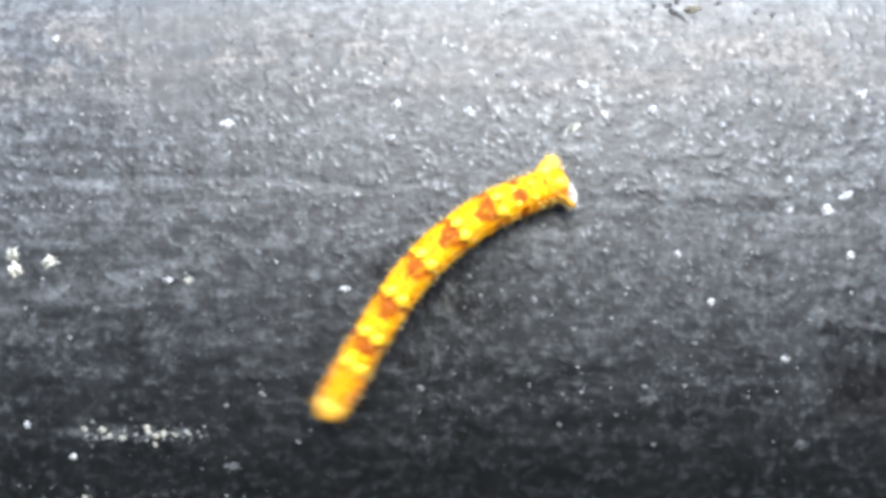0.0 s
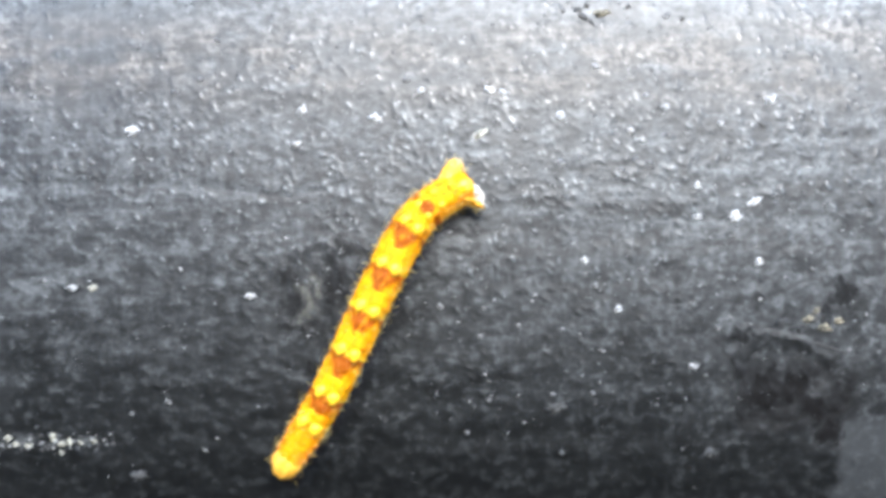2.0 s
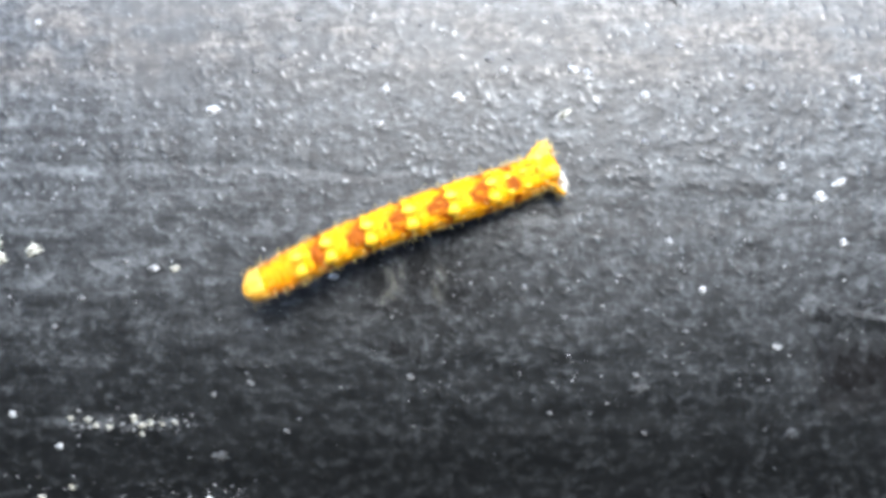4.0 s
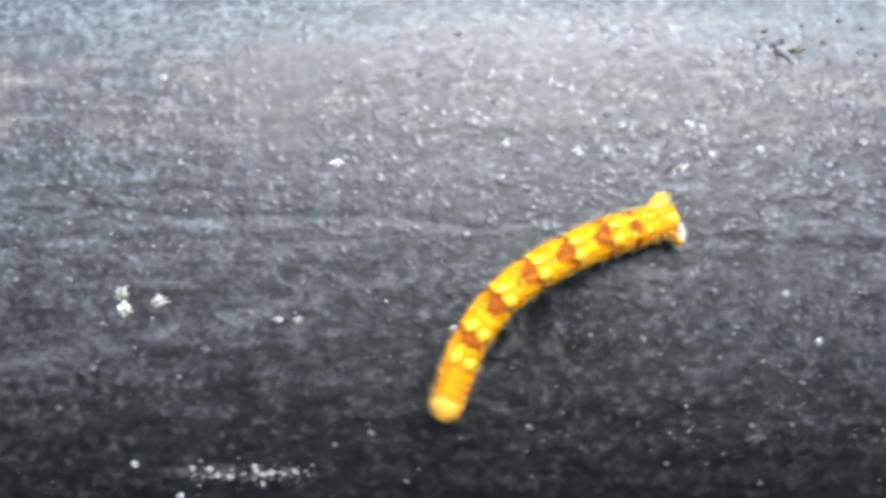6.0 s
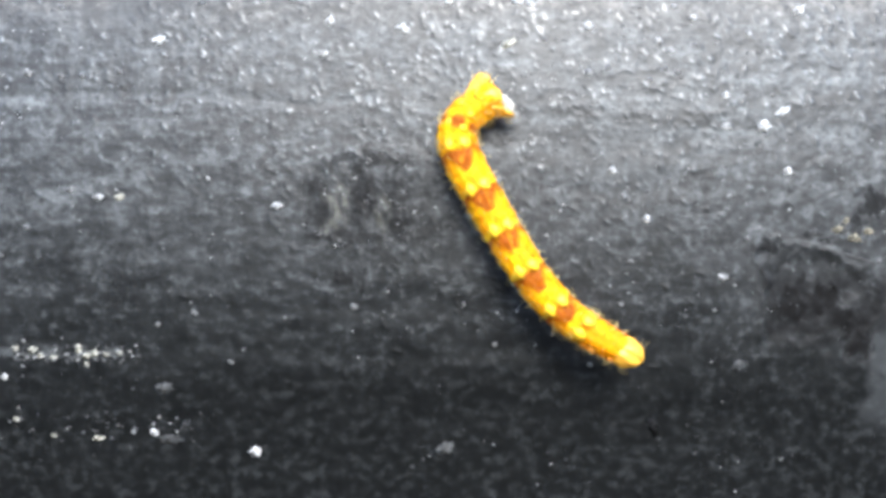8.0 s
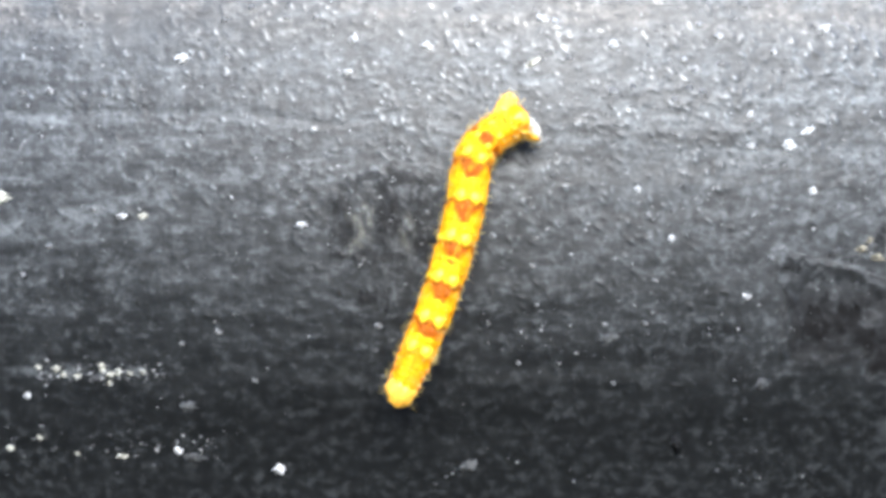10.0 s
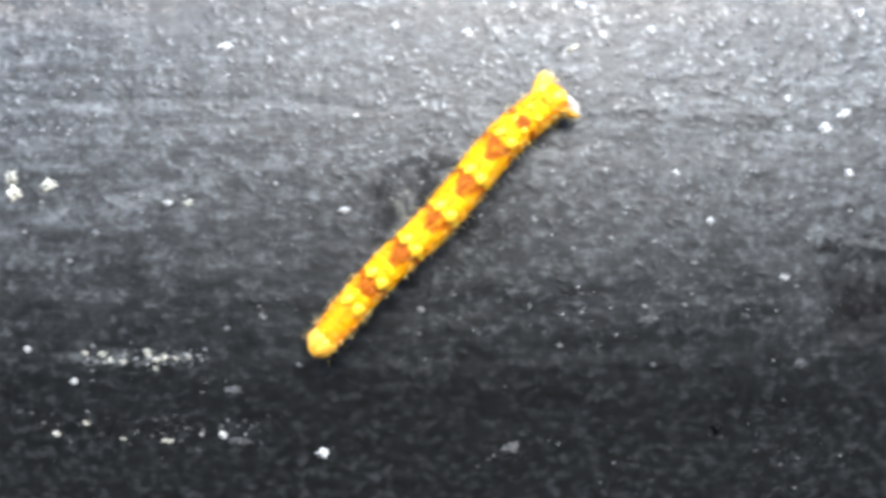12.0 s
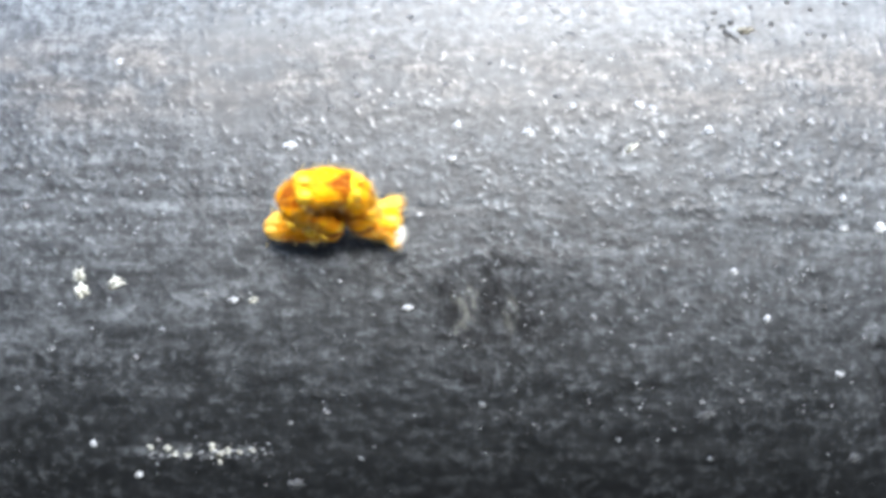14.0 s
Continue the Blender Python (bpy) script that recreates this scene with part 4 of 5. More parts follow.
def scratch(points, width, seed):
    """A scuffed ridge along the pipe's wall, through a few places."""
    rng = random.Random(seed)
    bm = bmesh.new()
    rows = []
    for (u0, v0), (u1, v1) in zip(points, points[1:]):
        for k in range(14):
            f = k / 14
            rows.append((u0 + (u1 - u0) * f, v0 + (v1 - v0) * f))
    last = None
    for k, (u, v) in enumerate(rows):
        f = k / (len(rows) - 1)
        w = width * (0.25 + math.sin(math.pi * f)) * rng.uniform(0.6, 1.2)
        v += rng.uniform(-0.05, 0.05)
        line = [bm.verts.new(on_pipe(u, v + w * s, lift(u, v + w * s) + h) - PIPE_AXIS) for s, h in ((-0.5, -0.03), (0, 0.05), (0.5, -0.03))]
        if last:
            for a in range(2):
                bm.faces.new((last[a], line[a], line[a + 1], last[a + 1]))
        last = line
    bmesh.ops.recalc_face_normals(bm, faces=bm.faces)
    part("scratch", bm, SCUFF, PIPE, "pale scuffed scratch")


scratch(((27.1, -4.6), (30.5, -5.6), (35.5, -7.2)), 0.22, 1)
scratch(((25.1, -4.9), (25.5, -8.0), (26.0, -11.0)), 0.22, 2)
scratch(((6.3, 12.8), (15.6, 12.3), (25.6, 12.1)), 0.09, 5)
# this one stands in for a small pale curved flake
scratch(((-2.6, 9.0), (-1.6, 8.7), (-0.9, 8.1)), 0.28, 3)
scratch(((-26.0, 0.6), (-25.2, 2.0)), 0.2, 4)


# ---- what moves ----
CRAWL_ROWS = {}


def crawl(t, *spots):
    """At t seconds the body's middle line runs through these places (u, v, h), from the rear to the tip of the head."""
    CRAWL_ROWS[t] = [np.array(on_pipe(*s)) for s in spots]


def smooth_line(spots, n=24):
    """A smooth curve through the places, as points at even steps."""
    P = np.array(spots)
    Q = np.vstack([2 * P[0] - P[1], P, 2 * P[-1] - P[-2]])
    T = np.concatenate([[0], np.cumsum(np.linalg.norm(np.diff(Q, axis=0), axis=1) ** 0.5)])
    out = []
    for i in range(1, len(P)):
        p0, p1, p2, p3 = Q[i - 1:i + 3]
        t0, t1, t2, t3 = T[i - 1:i + 3]
        for t in np.linspace(t1, t2, n, endpoint=i == len(P) - 1):
            a1 = (t1 - t) / (t1 - t0) * p0 + (t - t0) / (t1 - t0) * p1
            a2 = (t2 - t) / (t2 - t1) * p1 + (t - t1) / (t2 - t1) * p2
            a3 = (t3 - t) / (t3 - t2) * p2 + (t - t2) / (t3 - t2) * p3
            b1 = (t2 - t) / (t2 - t0) * a1 + (t - t0) / (t2 - t0) * a2
            b2 = (t3 - t) / (t3 - t1) * a2 + (t - t1) / (t3 - t1) * a3
            out.append((t2 - t) / (t2 - t1) * b1 + (t - t1) / (t2 - t1) * b2)
    out = np.array(out)
    s = np.concatenate([[0], np.cumsum(np.linalg.norm(np.diff(out, axis=0), axis=1))])
    even = np.linspace(0, s[-1], 161)
    return np.stack([np.interp(even, s, out[:, k]) for k in range(3)], -1)


def body_poses(line):
    """The pose of each ring along the line, the back kept outward from the head on."""
    way = np.gradient(line, axis=0)
    way /= np.linalg.norm(way, axis=1)[:, None]
    back = np.zeros_like(line)
    z = np.array(NORMAL)
    for i in range(len(line) - 1, -1, -1):
        z = z - way[i] * (z @ way[i])
        z /= np.linalg.norm(z)
        back[i] = z
    total, at, out = sum(l for _, l in BODY), 0.0, []
    for ob, l in BODY:
        a, b = at / total * 160, min((at + l) / total * 160, 160.0)
        p = np.array([np.interp(a, range(161), line[:, k]) for k in range(3)])
        q = np.array([np.interp(b, range(161), line[:, k]) for k in range(3)])
        mid = int(round((a + b) / 2))
        y = Vector(q - p).normalized()
        x = y.cross(Vector(back[mid])).normalized()
        z = x.cross(y)
        out.append(Matrix(((x.x, y.x, z.x, p[0]), (x.y, y.y, z.y, p[1]), (x.z, y.z, z.z, p[2]), (0, 0, 0, 1))))
        at += l
    return out


def motions():
    crawl(0.0, (7.74, 4.36, 1.45), (2.86, 2.30, 2.16), (-1.40, -1.01, 3.03), (-4.47, -5.17, 3.55), (-7.56, -10.34, 4.05))
    crawl(0.1, (7.74, 4.45, 1.45), (3.33, 2.36, 2.15), (-0.57, -1.43, 3.08), (-2.76, -6.05, 3.59), (-3.06, -11.09, 4.05))
    crawl(0.2, (7.74, 4.45, 1.45), (4.15, 2.63, 1.99), (2.23, -1.59, 2.82), (2.50, -7.22, 3.51), (4.73, -13.15, 4.05))
    crawl(0.3, (7.74, 4.45, 1.45), (4.31, 2.31, 1.96), (2.80, -2.61, 2.85), (2.63, -7.54, 3.44), (3.55, -14.95, 4.05))
    crawl(0.4, (7.74, 4.45, 1.45), (4.01, 2.07, 2.02), (2.34, -2.17, 2.81), (1.88, -7.79, 3.48), (2.35, -14.79, 4.05))
    crawl(0.5, (7.62, 4.41, 1.45), (3.64, 2.28, 2.07), (2.00, -2.21, 2.93), (0.96, -7.42, 3.54), (0.71, -13.19, 4.05))
    crawl(0.6, (7.74, 4.45, 1.45), (4.10, 2.08, 2.09), (1.08, -2.13, 3.03), (-1.13, -6.33, 3.56), (-3.63, -11.08, 4.05))
    crawl(0.7, (7.74, 4.45, 1.45), (4.01, 2.07, 2.03), (1.56, -2.15, 2.86), (-0.36, -7.08, 3.47), (-3.05, -13.76, 4.05))
    crawl(0.8, (7.74, 4.45, 1.45), (4.08, 2.77, 2.02), (2.77, -1.45, 2.83), (2.76, -7.08, 3.52), (4.08, -12.89, 4.05))
    crawl(0.9, (7.74, 4.45, 1.45), (4.55, 2.33, 1.91), (3.95, -2.59, 2.73), (3.79, -8.97, 3.47), (3.93, -16.54, 4.05))
    crawl(1.0, (7.77, 4.52, 1.45), (4.71, 2.74, 1.85), (3.48, -1.80, 2.60), (2.38, -8.47, 3.42), (1.11, -16.98, 4.05))
    crawl(1.1, (7.74, 4.45, 1.45), (4.16, 2.18, 1.98), (1.86, -2.74, 2.88), (0.08, -7.69, 3.47), (-3.25, -14.44, 4.05))
    crawl(1.2, (7.74, 4.45, 1.45), (4.73, 2.32, 1.86), (2.30, -2.62, 2.74), (-0.23, -8.29, 3.44), (-3.31, -15.99, 4.05))
    crawl(1.3, (7.74, 4.45, 1.45), (4.50, 2.32, 1.90), (3.18, -2.62, 2.73), (2.43, -8.31, 3.42), (2.54, -16.79, 4.05))
    crawl(1.4, (7.74, 4.45, 1.45), (4.64, 2.33, 1.89), (3.48, -2.34, 2.68), (2.72, -8.03, 3.40), (2.53, -16.66, 4.05))
    crawl(1.5, (7.71, 4.55, 1.45), (4.93, 2.81, 1.83), (3.89, -1.58, 2.60), (3.50, -7.92, 3.42), (3.66, -16.05, 4.05))
    crawl(1.6, (7.74, 4.45, 1.45), (4.51, 2.63, 1.90), (3.62, -1.89, 2.68), (3.30, -7.57, 3.40), (3.28, -15.83, 4.05))
    crawl(1.7, (7.74, 4.45, 1.45), (4.64, 2.35, 1.92), (3.33, -2.15, 2.73), (2.43, -7.79, 3.44), (1.36, -15.29, 4.05))
    crawl(1.8, (7.74, 4.45, 1.45), (4.31, 2.35, 1.97), (1.74, -2.25, 2.89), (-0.17, -7.16, 3.49), (-2.87, -13.40, 4.05))
    crawl(1.9, (7.74, 4.45, 1.45), (4.47, 2.38, 1.95), (1.93, -1.81, 2.80), (-0.25, -6.70, 3.45), (-3.39, -13.33, 4.05))
    crawl(2.0, (7.83, 4.58, 1.45), (4.96, 2.69, 1.88), (2.24, -1.95, 2.79), (-0.64, -7.82, 3.53), (-4.14, -13.39, 4.05))
    crawl(2.1, (7.74, 4.45, 1.45), (4.34, 2.53, 1.94), (1.69, -1.63, 2.78), (-0.90, -6.49, 3.44), (-4.47, -13.23, 4.05))
    crawl(2.2, (7.74, 4.45, 1.45), (4.63, 2.41, 1.91), (1.86, -1.62, 2.74), (-1.32, -6.75, 3.46), (-5.02, -13.19, 4.05))
    crawl(2.3, (7.74, 4.45, 1.45), (4.49, 2.28, 1.93), (1.84, -1.60, 2.73), (-1.18, -7.14, 3.48), (-4.59, -13.59, 4.05))
    crawl(2.4, (7.74, 4.45, 1.45), (4.36, 2.39, 1.96), (1.84, -2.13, 2.87), (-0.32, -6.96, 3.49), (-2.25, -13.55, 4.05))
    crawl(2.5, (7.60, 4.55, 1.45), (4.26, 2.45, 1.96), (2.81, -2.94, 2.94), (2.31, -8.76, 3.57), (3.27, -14.35, 4.05))
    crawl(2.6, (7.74, 4.45, 1.45), (4.20, 2.50, 1.95), (3.74, -2.55, 2.81), (4.47, -8.09, 3.46), (6.67, -15.34, 4.05))
    crawl(2.7, (7.93, 4.42, 1.45), (4.75, 2.47, 1.92), (4.57, -1.93, 2.66), (5.44, -8.17, 3.44), (6.92, -16.01, 4.05))
    crawl(3.1, (7.91, 4.41, 1.45), (4.64, 2.52, 1.92), (3.79, -1.71, 2.68), (3.56, -7.86, 3.44), (3.61, -15.64, 4.04))
    crawl(3.5, (7.85, 4.38, 1.45), (4.38, 2.67, 1.94), (1.97, -0.81, 2.74), (-0.75, -5.98, 3.45), (-3.83, -12.58, 4.02))
    crawl(3.9, (7.79, 4.34, 1.45), (4.08, 2.87, 1.96), (0.06, 0.99, 2.80), (-4.86, -1.71, 3.46), (-10.51, -5.37, 3.99))
    crawl(4.3, (7.73, 4.30, 1.45), (3.83, 3.07, 1.97), (-1.13, 3.15, 2.85), (-6.76, 3.41, 3.48), (-13.04, 3.04, 3.96))
    crawl(4.8, (7.69, 4.28, 1.45), (3.69, 3.19, 1.98), (-1.52, 4.56, 2.88), (-6.91, 6.61, 3.48), (-12.82, 8.08, 3.95))
    crawl(4.9, (7.74, 4.45, 1.45), (3.17, 3.53, 2.06), (-2.03, 4.48, 2.92), (-7.13, 5.57, 3.45), (-13.76, 6.64, 3.95))
    crawl(5.0, (7.62, 4.53, 1.45), (3.53, 3.48, 1.98), (-1.46, 4.15, 2.82), (-6.88, 5.40, 3.43), (-13.83, 6.04, 3.95))
    crawl(5.1, (7.74, 4.45, 1.45), (3.16, 3.24, 2.13), (-2.78, 4.20, 3.02), (-7.90, 4.34, 3.21), (-14.81, 3.95, 3.08))
    crawl(5.2, (7.74, 4.45, 1.45), (2.07, 3.06, 2.57), (-3.11, 2.06, 3.21), (-8.27, 0.52, 2.72), (-13.62, -2.12, 1.68))
    crawl(5.3, (7.74, 4.45, 1.45), (1.91, 2.94, 2.58), (-3.27, 1.51, 3.21), (-8.44, -0.32, 2.72), (-14.08, -2.70, 1.68))
    crawl(5.4, (7.74, 4.45, 1.45), (2.05, 2.79, 2.52), (-3.89, 1.36, 3.22), (-9.06, -0.33, 2.72), (-14.85, -2.71, 1.68))
    crawl(5.5, (7.73, 4.48, 1.45), (1.98, 2.82, 2.52), (-3.54, 1.68, 3.21), (-9.01, 0.01, 2.77), (-15.30, -2.18, 1.68))
    crawl(5.6, (7.74, 4.45, 1.45), (1.71, 2.63, 2.55), (-4.24, 1.34, 3.22), (-9.41, -0.21, 2.75), (-15.79, -2.15, 1.68))
    crawl(5.7, (7.74, 4.45, 1.45), (2.00, 2.78, 2.51), (-3.97, 1.35, 3.21), (-9.12, -0.21, 2.76), (-15.51, -2.17, 1.68))
    crawl(5.8, (7.74, 4.45, 1.45), (2.14, 2.93, 2.48), (-3.84, 1.50, 3.21), (-9.00, 0.07, 2.77), (-15.08, -2.48, 1.68))
    crawl(5.9, (7.74, 4.45, 1.45), (2.02, 2.60, 3.12), (-3.97, 0.51, 4.86), (-8.26, -1.88, 5.25), (-12.51, -5.20, 5.45))
    crawl(6.0, (7.60, 4.59, 1.45), (2.34, 3.00, 2.74), (-2.77, 0.37, 4.24), (-5.66, -2.80, 4.84), (-7.43, -7.38, 5.45))
    crawl(6.1, (7.74, 4.45, 1.45), (2.08, 2.03, 2.49), (-2.17, -0.83, 3.17), (-5.41, -4.09, 3.17), (-8.79, -8.33, 2.95))
    crawl(6.2, (7.74, 4.45, 1.45), (2.43, 2.05, 2.25), (-2.13, -1.24, 2.95), (-5.82, -4.80, 3.04), (-9.95, -8.88, 2.95))
    crawl(6.3, (7.74, 4.45, 1.45), (2.31, 1.91, 2.14), (-1.94, -1.39, 2.73), (-5.93, -5.24, 2.91), (-10.21, -9.01, 2.95))
    crawl(6.4, (7.74, 4.45, 1.45), (2.65, 2.06, 1.98), (-1.89, -1.11, 2.53), (-5.59, -5.11, 2.77), (-8.99, -9.73, 2.95))
    crawl(6.5, (7.65, 4.53, 1.45), (2.79, 2.57, 1.99), (-1.37, -1.16, 2.86), (-3.78, -5.43, 3.64), (-5.05, -10.74, 4.65))
    crawl(6.6, (7.74, 4.45, 1.45), (3.05, 2.41, 2.03), (0.31, -1.10, 2.77), (-0.21, -5.95, 3.62), (1.48, -10.90, 4.65))
    crawl(6.7, (7.74, 4.45, 1.45), (3.98, 2.38, 1.89), (2.10, -1.82, 2.63), (2.15, -7.38, 3.57), (4.13, -12.77, 4.65))
    crawl(6.8, (7.74, 4.45, 1.45), (4.01, 2.77, 1.86), (2.55, -1.82, 2.64), (2.60, -6.69, 3.46), (4.43, -12.77, 4.65))
    crawl(6.9, (7.74, 4.45, 1.45), (4.01, 2.35, 1.87), (2.56, -2.27, 2.63), (2.48, -7.84, 3.55), (3.03, -13.82, 4.65))
    crawl(7.0, (7.58, 4.45, 1.45), (3.71, 2.23, 1.85), (1.85, -2.62, 2.64), (0.34, -8.48, 3.59), (-1.66, -14.20, 4.65))
    crawl(7.1, (7.74, 4.45, 1.45), (4.03, 2.34, 1.83), (2.47, -2.30, 2.54), (1.83, -7.90, 3.41), (1.53, -15.31, 4.65))
    crawl(7.2, (7.74, 4.45, 1.45), (4.37, 2.64, 1.81), (3.69, -1.59, 2.48), (4.50, -7.19, 3.41), (7.64, -13.28, 4.65))
    crawl(7.3, (7.74, 4.45, 1.45), (4.44, 2.62, 1.76), (4.74, -2.29, 2.46), (6.72, -8.59, 3.45), (10.04, -15.13, 4.65))
    crawl(7.4, (7.74, 4.45, 1.45), (4.61, 2.46, 1.76), (5.34, -2.73, 2.51), (6.89, -9.01, 3.49), (9.20, -15.57, 4.65))
    crawl(7.5, (7.75, 4.46, 1.45), (4.93, 2.46, 1.73), (5.43, -2.09, 2.35), (6.82, -7.66, 3.21), (9.87, -16.16, 4.65))
    crawl(7.6, (7.74, 4.45, 1.45), (4.34, 2.50, 1.78), (5.11, -2.02, 2.42), (6.97, -8.31, 3.41), (10.43, -15.12, 4.65))
    crawl(7.7, (7.74, 4.45, 1.45), (4.79, 2.35, 1.76), (5.87, -2.18, 2.44), (8.31, -7.79, 3.39), (12.61, -13.86, 4.65))
    crawl(7.8, (7.74, 4.45, 1.45), (4.55, 2.45, 1.78), (6.18, -2.63, 2.56), (9.49, -8.90, 3.64), (14.19, -12.47, 4.65))
    crawl(7.9, (7.74, 4.45, 1.45), (4.71, 2.15, 1.78), (6.63, -3.35, 2.62), (10.09, -9.19, 3.65), (15.21, -12.21, 4.65))
    crawl(8.0, (7.82, 4.31, 1.45), (5.40, 2.20, 1.71), (7.84, -3.44, 2.60), (11.87, -9.02, 3.65), (16.92, -12.00, 4.65))
    crawl(8.1, (7.74, 4.45, 1.45), (4.84, 2.66, 1.73), (6.49, -1.21, 2.32), (9.64, -6.86, 3.31), (15.70, -12.21, 4.65))
    crawl(8.2, (7.99, 4.04, 1.45), (5.20, 1.82, 1.75), (6.70, -2.61, 2.40), (9.56, -8.24, 3.35), (14.92, -14.01, 4.65))
    crawl(8.6, (7.98, 4.06, 1.45), (5.19, 1.86, 1.75), (6.44, -2.59, 2.42), (8.83, -8.30, 3.40), (13.41, -14.45, 4.73))
    crawl(9.0, (7.96, 4.08, 1.45), (5.17, 1.95, 1.77), (5.81, -2.52, 2.48), (7.06, -8.28, 3.50), (9.66, -15.00, 4.91))
    crawl(9.5, (7.92, 4.13, 1.45), (5.14, 2.09, 1.80), (4.85, -2.31, 2.58), (4.40, -7.78, 3.66), (3.96, -14.42, 5.19))
    crawl(9.9, (7.89, 4.16, 1.45), (5.13, 2.18, 1.82), (4.22, -2.10, 2.64), (2.73, -7.15, 3.77), (0.44, -13.15, 5.37))
    crawl(10.3, (7.88, 4.17, 1.45), (5.12, 2.22, 1.82), (3.96, -1.99, 2.67), (2.06, -6.83, 3.81), (-0.92, -12.43, 5.45))
    crawl(10.4, (7.74, 4.45, 1.45), (4.53, 2.64, 1.87), (3.23, -1.45, 2.69), (1.49, -6.97, 3.95), (-1.06, -12.18, 5.45))
    crawl(10.5, (7.75, 4.31, 1.45), (4.87, 2.35, 1.82), (3.66, -1.51, 2.56), (2.04, -6.84, 3.74), (-0.96, -12.99, 5.45))
    crawl(10.6, (7.74, 4.45, 1.45), (4.54, 2.65, 1.86), (3.51, -1.31, 2.63), (1.75, -6.84, 3.87), (-0.96, -12.44, 5.45))
    crawl(10.7, (7.74, 4.45, 1.45), (4.80, 2.65, 1.83), (3.48, -1.57, 2.67), (1.57, -7.07, 3.95), (-1.00, -12.25, 5.45))
    crawl(10.8, (7.74, 4.45, 1.45), (4.51, 2.66, 1.87), (3.19, -1.28, 2.68), (1.42, -6.78, 3.95), (-1.00, -11.95, 5.45))
    crawl(10.9, (7.74, 4.45, 1.45), (4.51, 2.52, 1.87), (3.19, -1.30, 2.64), (1.42, -6.82, 3.89), (-1.29, -12.28, 5.45))
    crawl(11.0, (7.78, 4.28, 1.45), (4.93, 2.47, 1.80), (3.71, -1.39, 2.54), (2.08, -6.90, 3.76), (-1.09, -12.88, 5.45))
    crawl(11.1, (7.74, 4.45, 1.45), (4.36, 2.50, 1.90), (2.90, -1.48, 2.70), (1.29, -7.02, 3.95), (-1.41, -12.23, 5.45))
    crawl(11.2, (7.74, 4.45, 1.45), (4.23, 2.48, 1.91), (3.16, -1.77, 2.73), (1.38, -7.30, 3.98), (-1.78, -12.24, 5.45))
    crawl(11.3, (7.74, 4.45, 1.45), (4.49, 2.63, 1.86), (3.13, -1.63, 2.71), (1.33, -7.04, 3.93), (-1.57, -12.26, 5.45))
    crawl(11.4, (7.74, 4.45, 1.45), (4.63, 2.63, 1.85), (3.27, -1.63, 2.70), (1.31, -7.18, 3.99), (-1.44, -12.13, 5.45))
    crawl(11.5, (7.74, 4.38, 1.45), (4.63, 2.33, 1.85), (3.54, -1.39, 2.55), (1.48, -6.93, 3.79), (-1.93, -12.77, 5.45))
    crawl(11.6, (7.74, 4.45, 1.45), (4.19, 2.49, 1.91), (2.82, -1.65, 2.72), (0.57, -6.94, 3.93), (-3.46, -11.61, 5.45))
    crawl(11.7, (7.74, 4.45, 1.45), (4.54, 2.79, 1.72), (2.25, -1.34, 2.24), (-1.19, -6.34, 2.83), (-6.54, -10.97, 3.45))
    crawl(11.8, (7.74, 4.45, 1.45), (3.92, 2.04, 1.80), (0.30, -2.20, 2.41), (-3.43, -6.18, 2.90), (-8.60, -9.65, 3.45))
    crawl(11.9, (7.74, 4.45, 1.45), (4.06, 1.60, 1.80), (0.28, -2.50, 2.39), (-3.90, -6.48, 2.90), (-8.95, -10.54, 3.45))
    crawl(12.0, (7.69, 4.59, 1.45), (4.40, 2.04, 1.75), (-0.19, -3.24, 2.47), (-4.55, -7.25, 2.95), (-8.45, -11.61, 3.45))
    crawl(12.1, (7.74, 4.45, 1.45), (4.05, 1.89, 1.77), (-0.07, -2.65, 2.40), (-4.26, -6.35, 2.87), (-9.64, -10.99, 3.45))
    crawl(12.2, (7.74, 4.45, 1.45), (3.88, 1.29, 1.82), (-0.53, -2.52, 2.42), (-4.87, -6.51, 2.91), (-9.94, -10.44, 3.45))
    crawl(12.3, (7.74, 4.45, 1.45), (3.73, 1.28, 1.83), (-0.98, -2.54, 2.44), (-5.76, -6.10, 2.93), (-10.81, -9.75, 3.45))
    crawl(12.4, (7.74, 4.45, 1.45), (3.42, 1.86, 1.86), (-1.88, -2.27, 2.57), (-6.66, -5.83, 3.01), (-11.86, -9.19, 3.45))
    crawl(12.5, (7.69, 4.31, 1.45), (3.42, 1.52, 1.92), (-1.28, -2.14, 2.62), (-6.09, -5.66, 3.06), (-11.07, -9.67, 3.45))
    crawl(12.6, (7.74, 4.45, 1.45), (3.08, 1.67, 2.04), (-2.23, -2.02, 2.83), (-6.71, -5.14, 3.16), (-11.32, -8.24, 3.45))
    crawl(12.7, (7.74, 4.45, 1.45), (3.22, 2.10, 2.10), (-2.09, -0.61, 2.92), (-6.55, -2.75, 3.22), (-11.44, -5.14, 3.45))
    crawl(12.8, (7.74, 4.45, 1.45), (3.87, 2.74, 1.80), (-2.21, 1.80, 2.22), (-7.80, 1.25, 2.08), (-13.60, 0.43, 1.70))
    crawl(12.9, (7.74, 4.45, 1.45), (3.10, 2.88, 1.86), (-2.98, 2.39, 2.21), (-8.27, 1.84, 2.03), (-14.10, 1.17, 1.61))
    crawl(13.0, (7.80, 4.46, 1.45), (4.21, 2.92, 1.76), (-1.80, 2.73, 2.20), (-8.19, 2.52, 2.05), (-14.26, 2.23, 1.61))
    crawl(13.2, (7.74, 4.45, 1.45), (2.95, 3.19, 1.86), (-3.13, 3.16, 2.24), (-9.20, 2.32, 2.02), (-14.58, 0.44, 1.61))
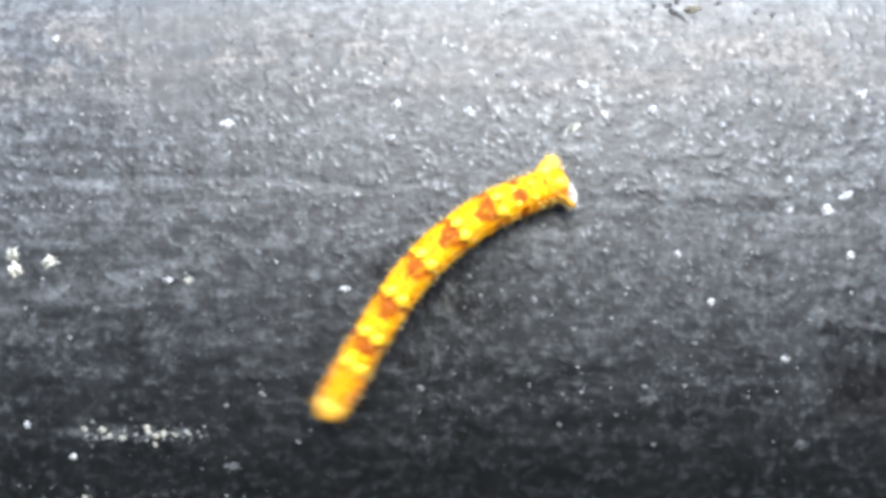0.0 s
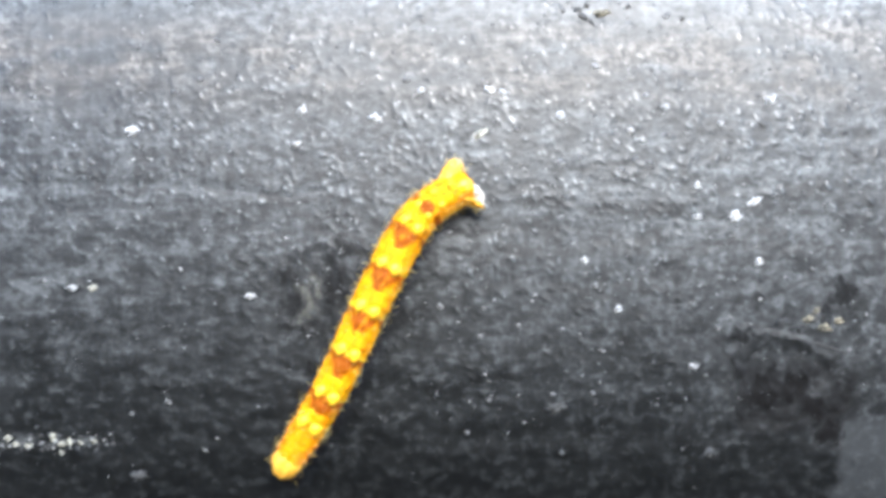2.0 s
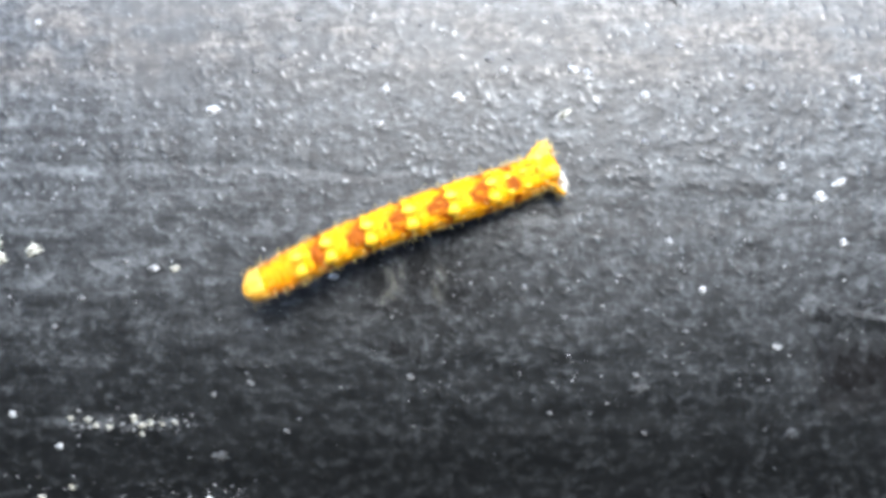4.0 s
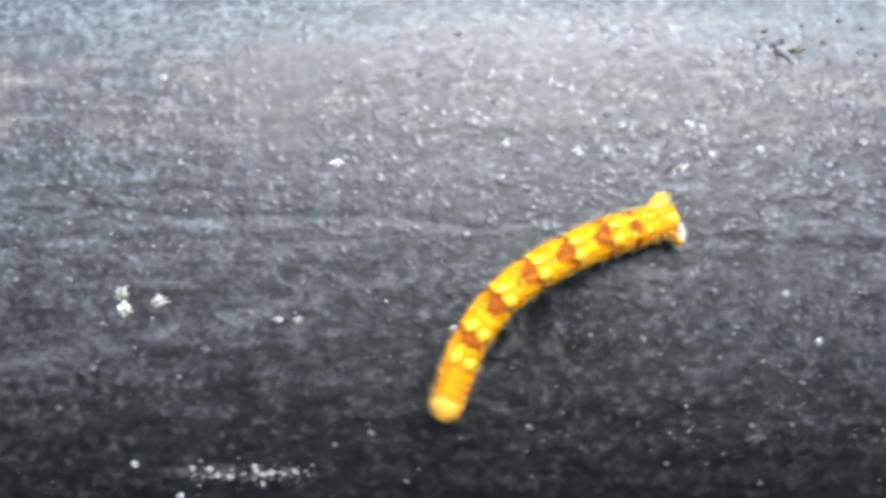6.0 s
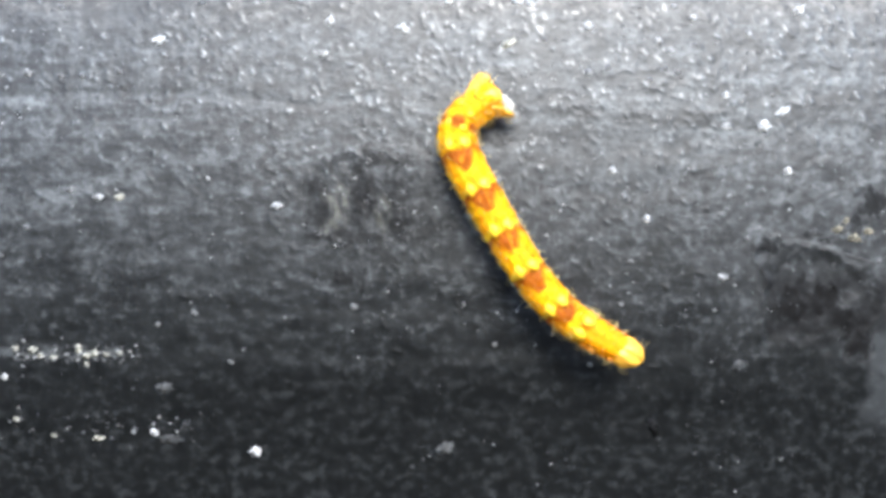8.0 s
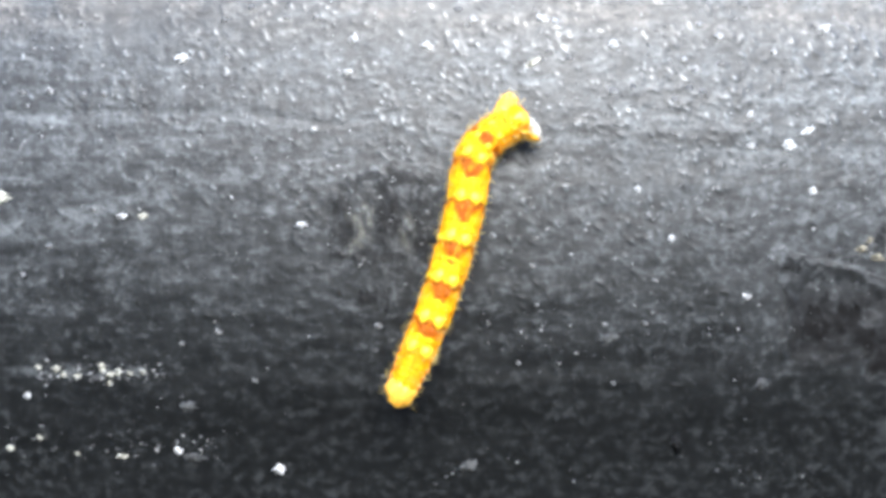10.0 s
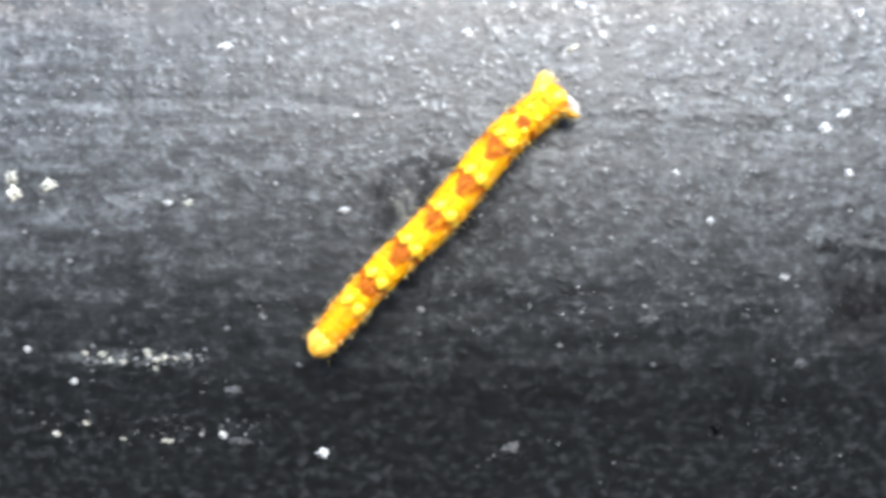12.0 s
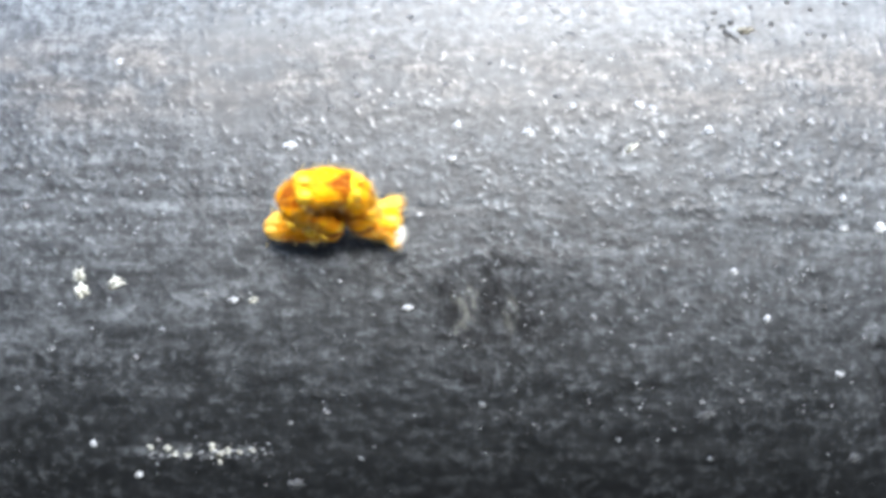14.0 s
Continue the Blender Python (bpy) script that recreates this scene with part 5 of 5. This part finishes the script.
    crawl(13.4, (7.74, 4.45, 1.45), (3.10, 3.23, 1.85), (-2.99, 3.66, 2.24), (-9.05, 3.70, 2.05), (-15.21, 3.33, 1.61))
    crawl(13.5, (7.85, 4.61, 1.45), (3.55, 3.46, 1.82), (-3.04, 3.65, 2.25), (-9.24, 3.50, 2.05), (-15.33, 3.02, 1.61))
    crawl(13.7, (7.74, 4.45, 1.45), (3.38, 3.39, 1.81), (-2.72, 3.83, 2.24), (-8.80, 3.72, 2.12), (-15.87, 2.74, 1.61))
    crawl(13.8, (7.74, 4.45, 1.45), (3.23, 3.68, 1.82), (-4.40, 4.43, 2.27), (-10.49, 4.04, 2.01), (-15.89, 2.74, 1.61))
    crawl(13.9, (2.87, 4.10, 2.30), (-0.19, 3.70, 2.00), (-3.23, 4.18, 3.20), (-6.87, 4.65, 4.60), (-9.78, 4.10, 4.40), (-11.24, 3.19, 2.60), (-13.07, 2.90, 1.50), (-15.67, 2.70, 1.35))
    crawl(14.0, (-7.45, 3.07, 1.50), (-9.07, 3.14, 1.70), (-9.74, 3.69, 3.20), (-9.96, 4.63, 5.00), (-11.18, 4.79, 6.60), (-13.03, 4.47, 6.60), (-13.48, 3.80, 5.40), (-12.03, 3.50, 4.10), (-11.50, 2.95, 2.80), (-13.30, 2.85, 2.50), (-15.75, 2.80, 1.70))
    lines = {t: smooth_line(s) for t, s in CRAWL_ROWS.items()}
    # quick jerks, brief halts and the hop at the end, filled in between
    for a, b, t, f in ((0.0, 0.1, 0.033, 0.45), (0.9, 1.0, 0.967, 0.92), (1.0, 1.1, 1.033, 0.08), (5.9, 6.0, 5.967, 0.62), (6.0, 6.1, 6.033, -0.1),
                       (6.9, 7.0, 6.967, 0.74), (7.0, 7.1, 7.033, -0.12),
                       (13.9, 14.0, 13.933, 0.45), (13.9, 14.0, 13.967, 0.84)):
        lines[t] = lines[a] * (1 - f) + lines[b] * f
    home = CATERPILLAR.matrix_basis.inverted()
    poses = {t: body_poses(lines[t]) for t in sorted(lines)}
    for k, (ob, _) in enumerate(BODY):
        walk(ob, [(t, home @ poses[t][k]) for t in sorted(poses)])


motions()
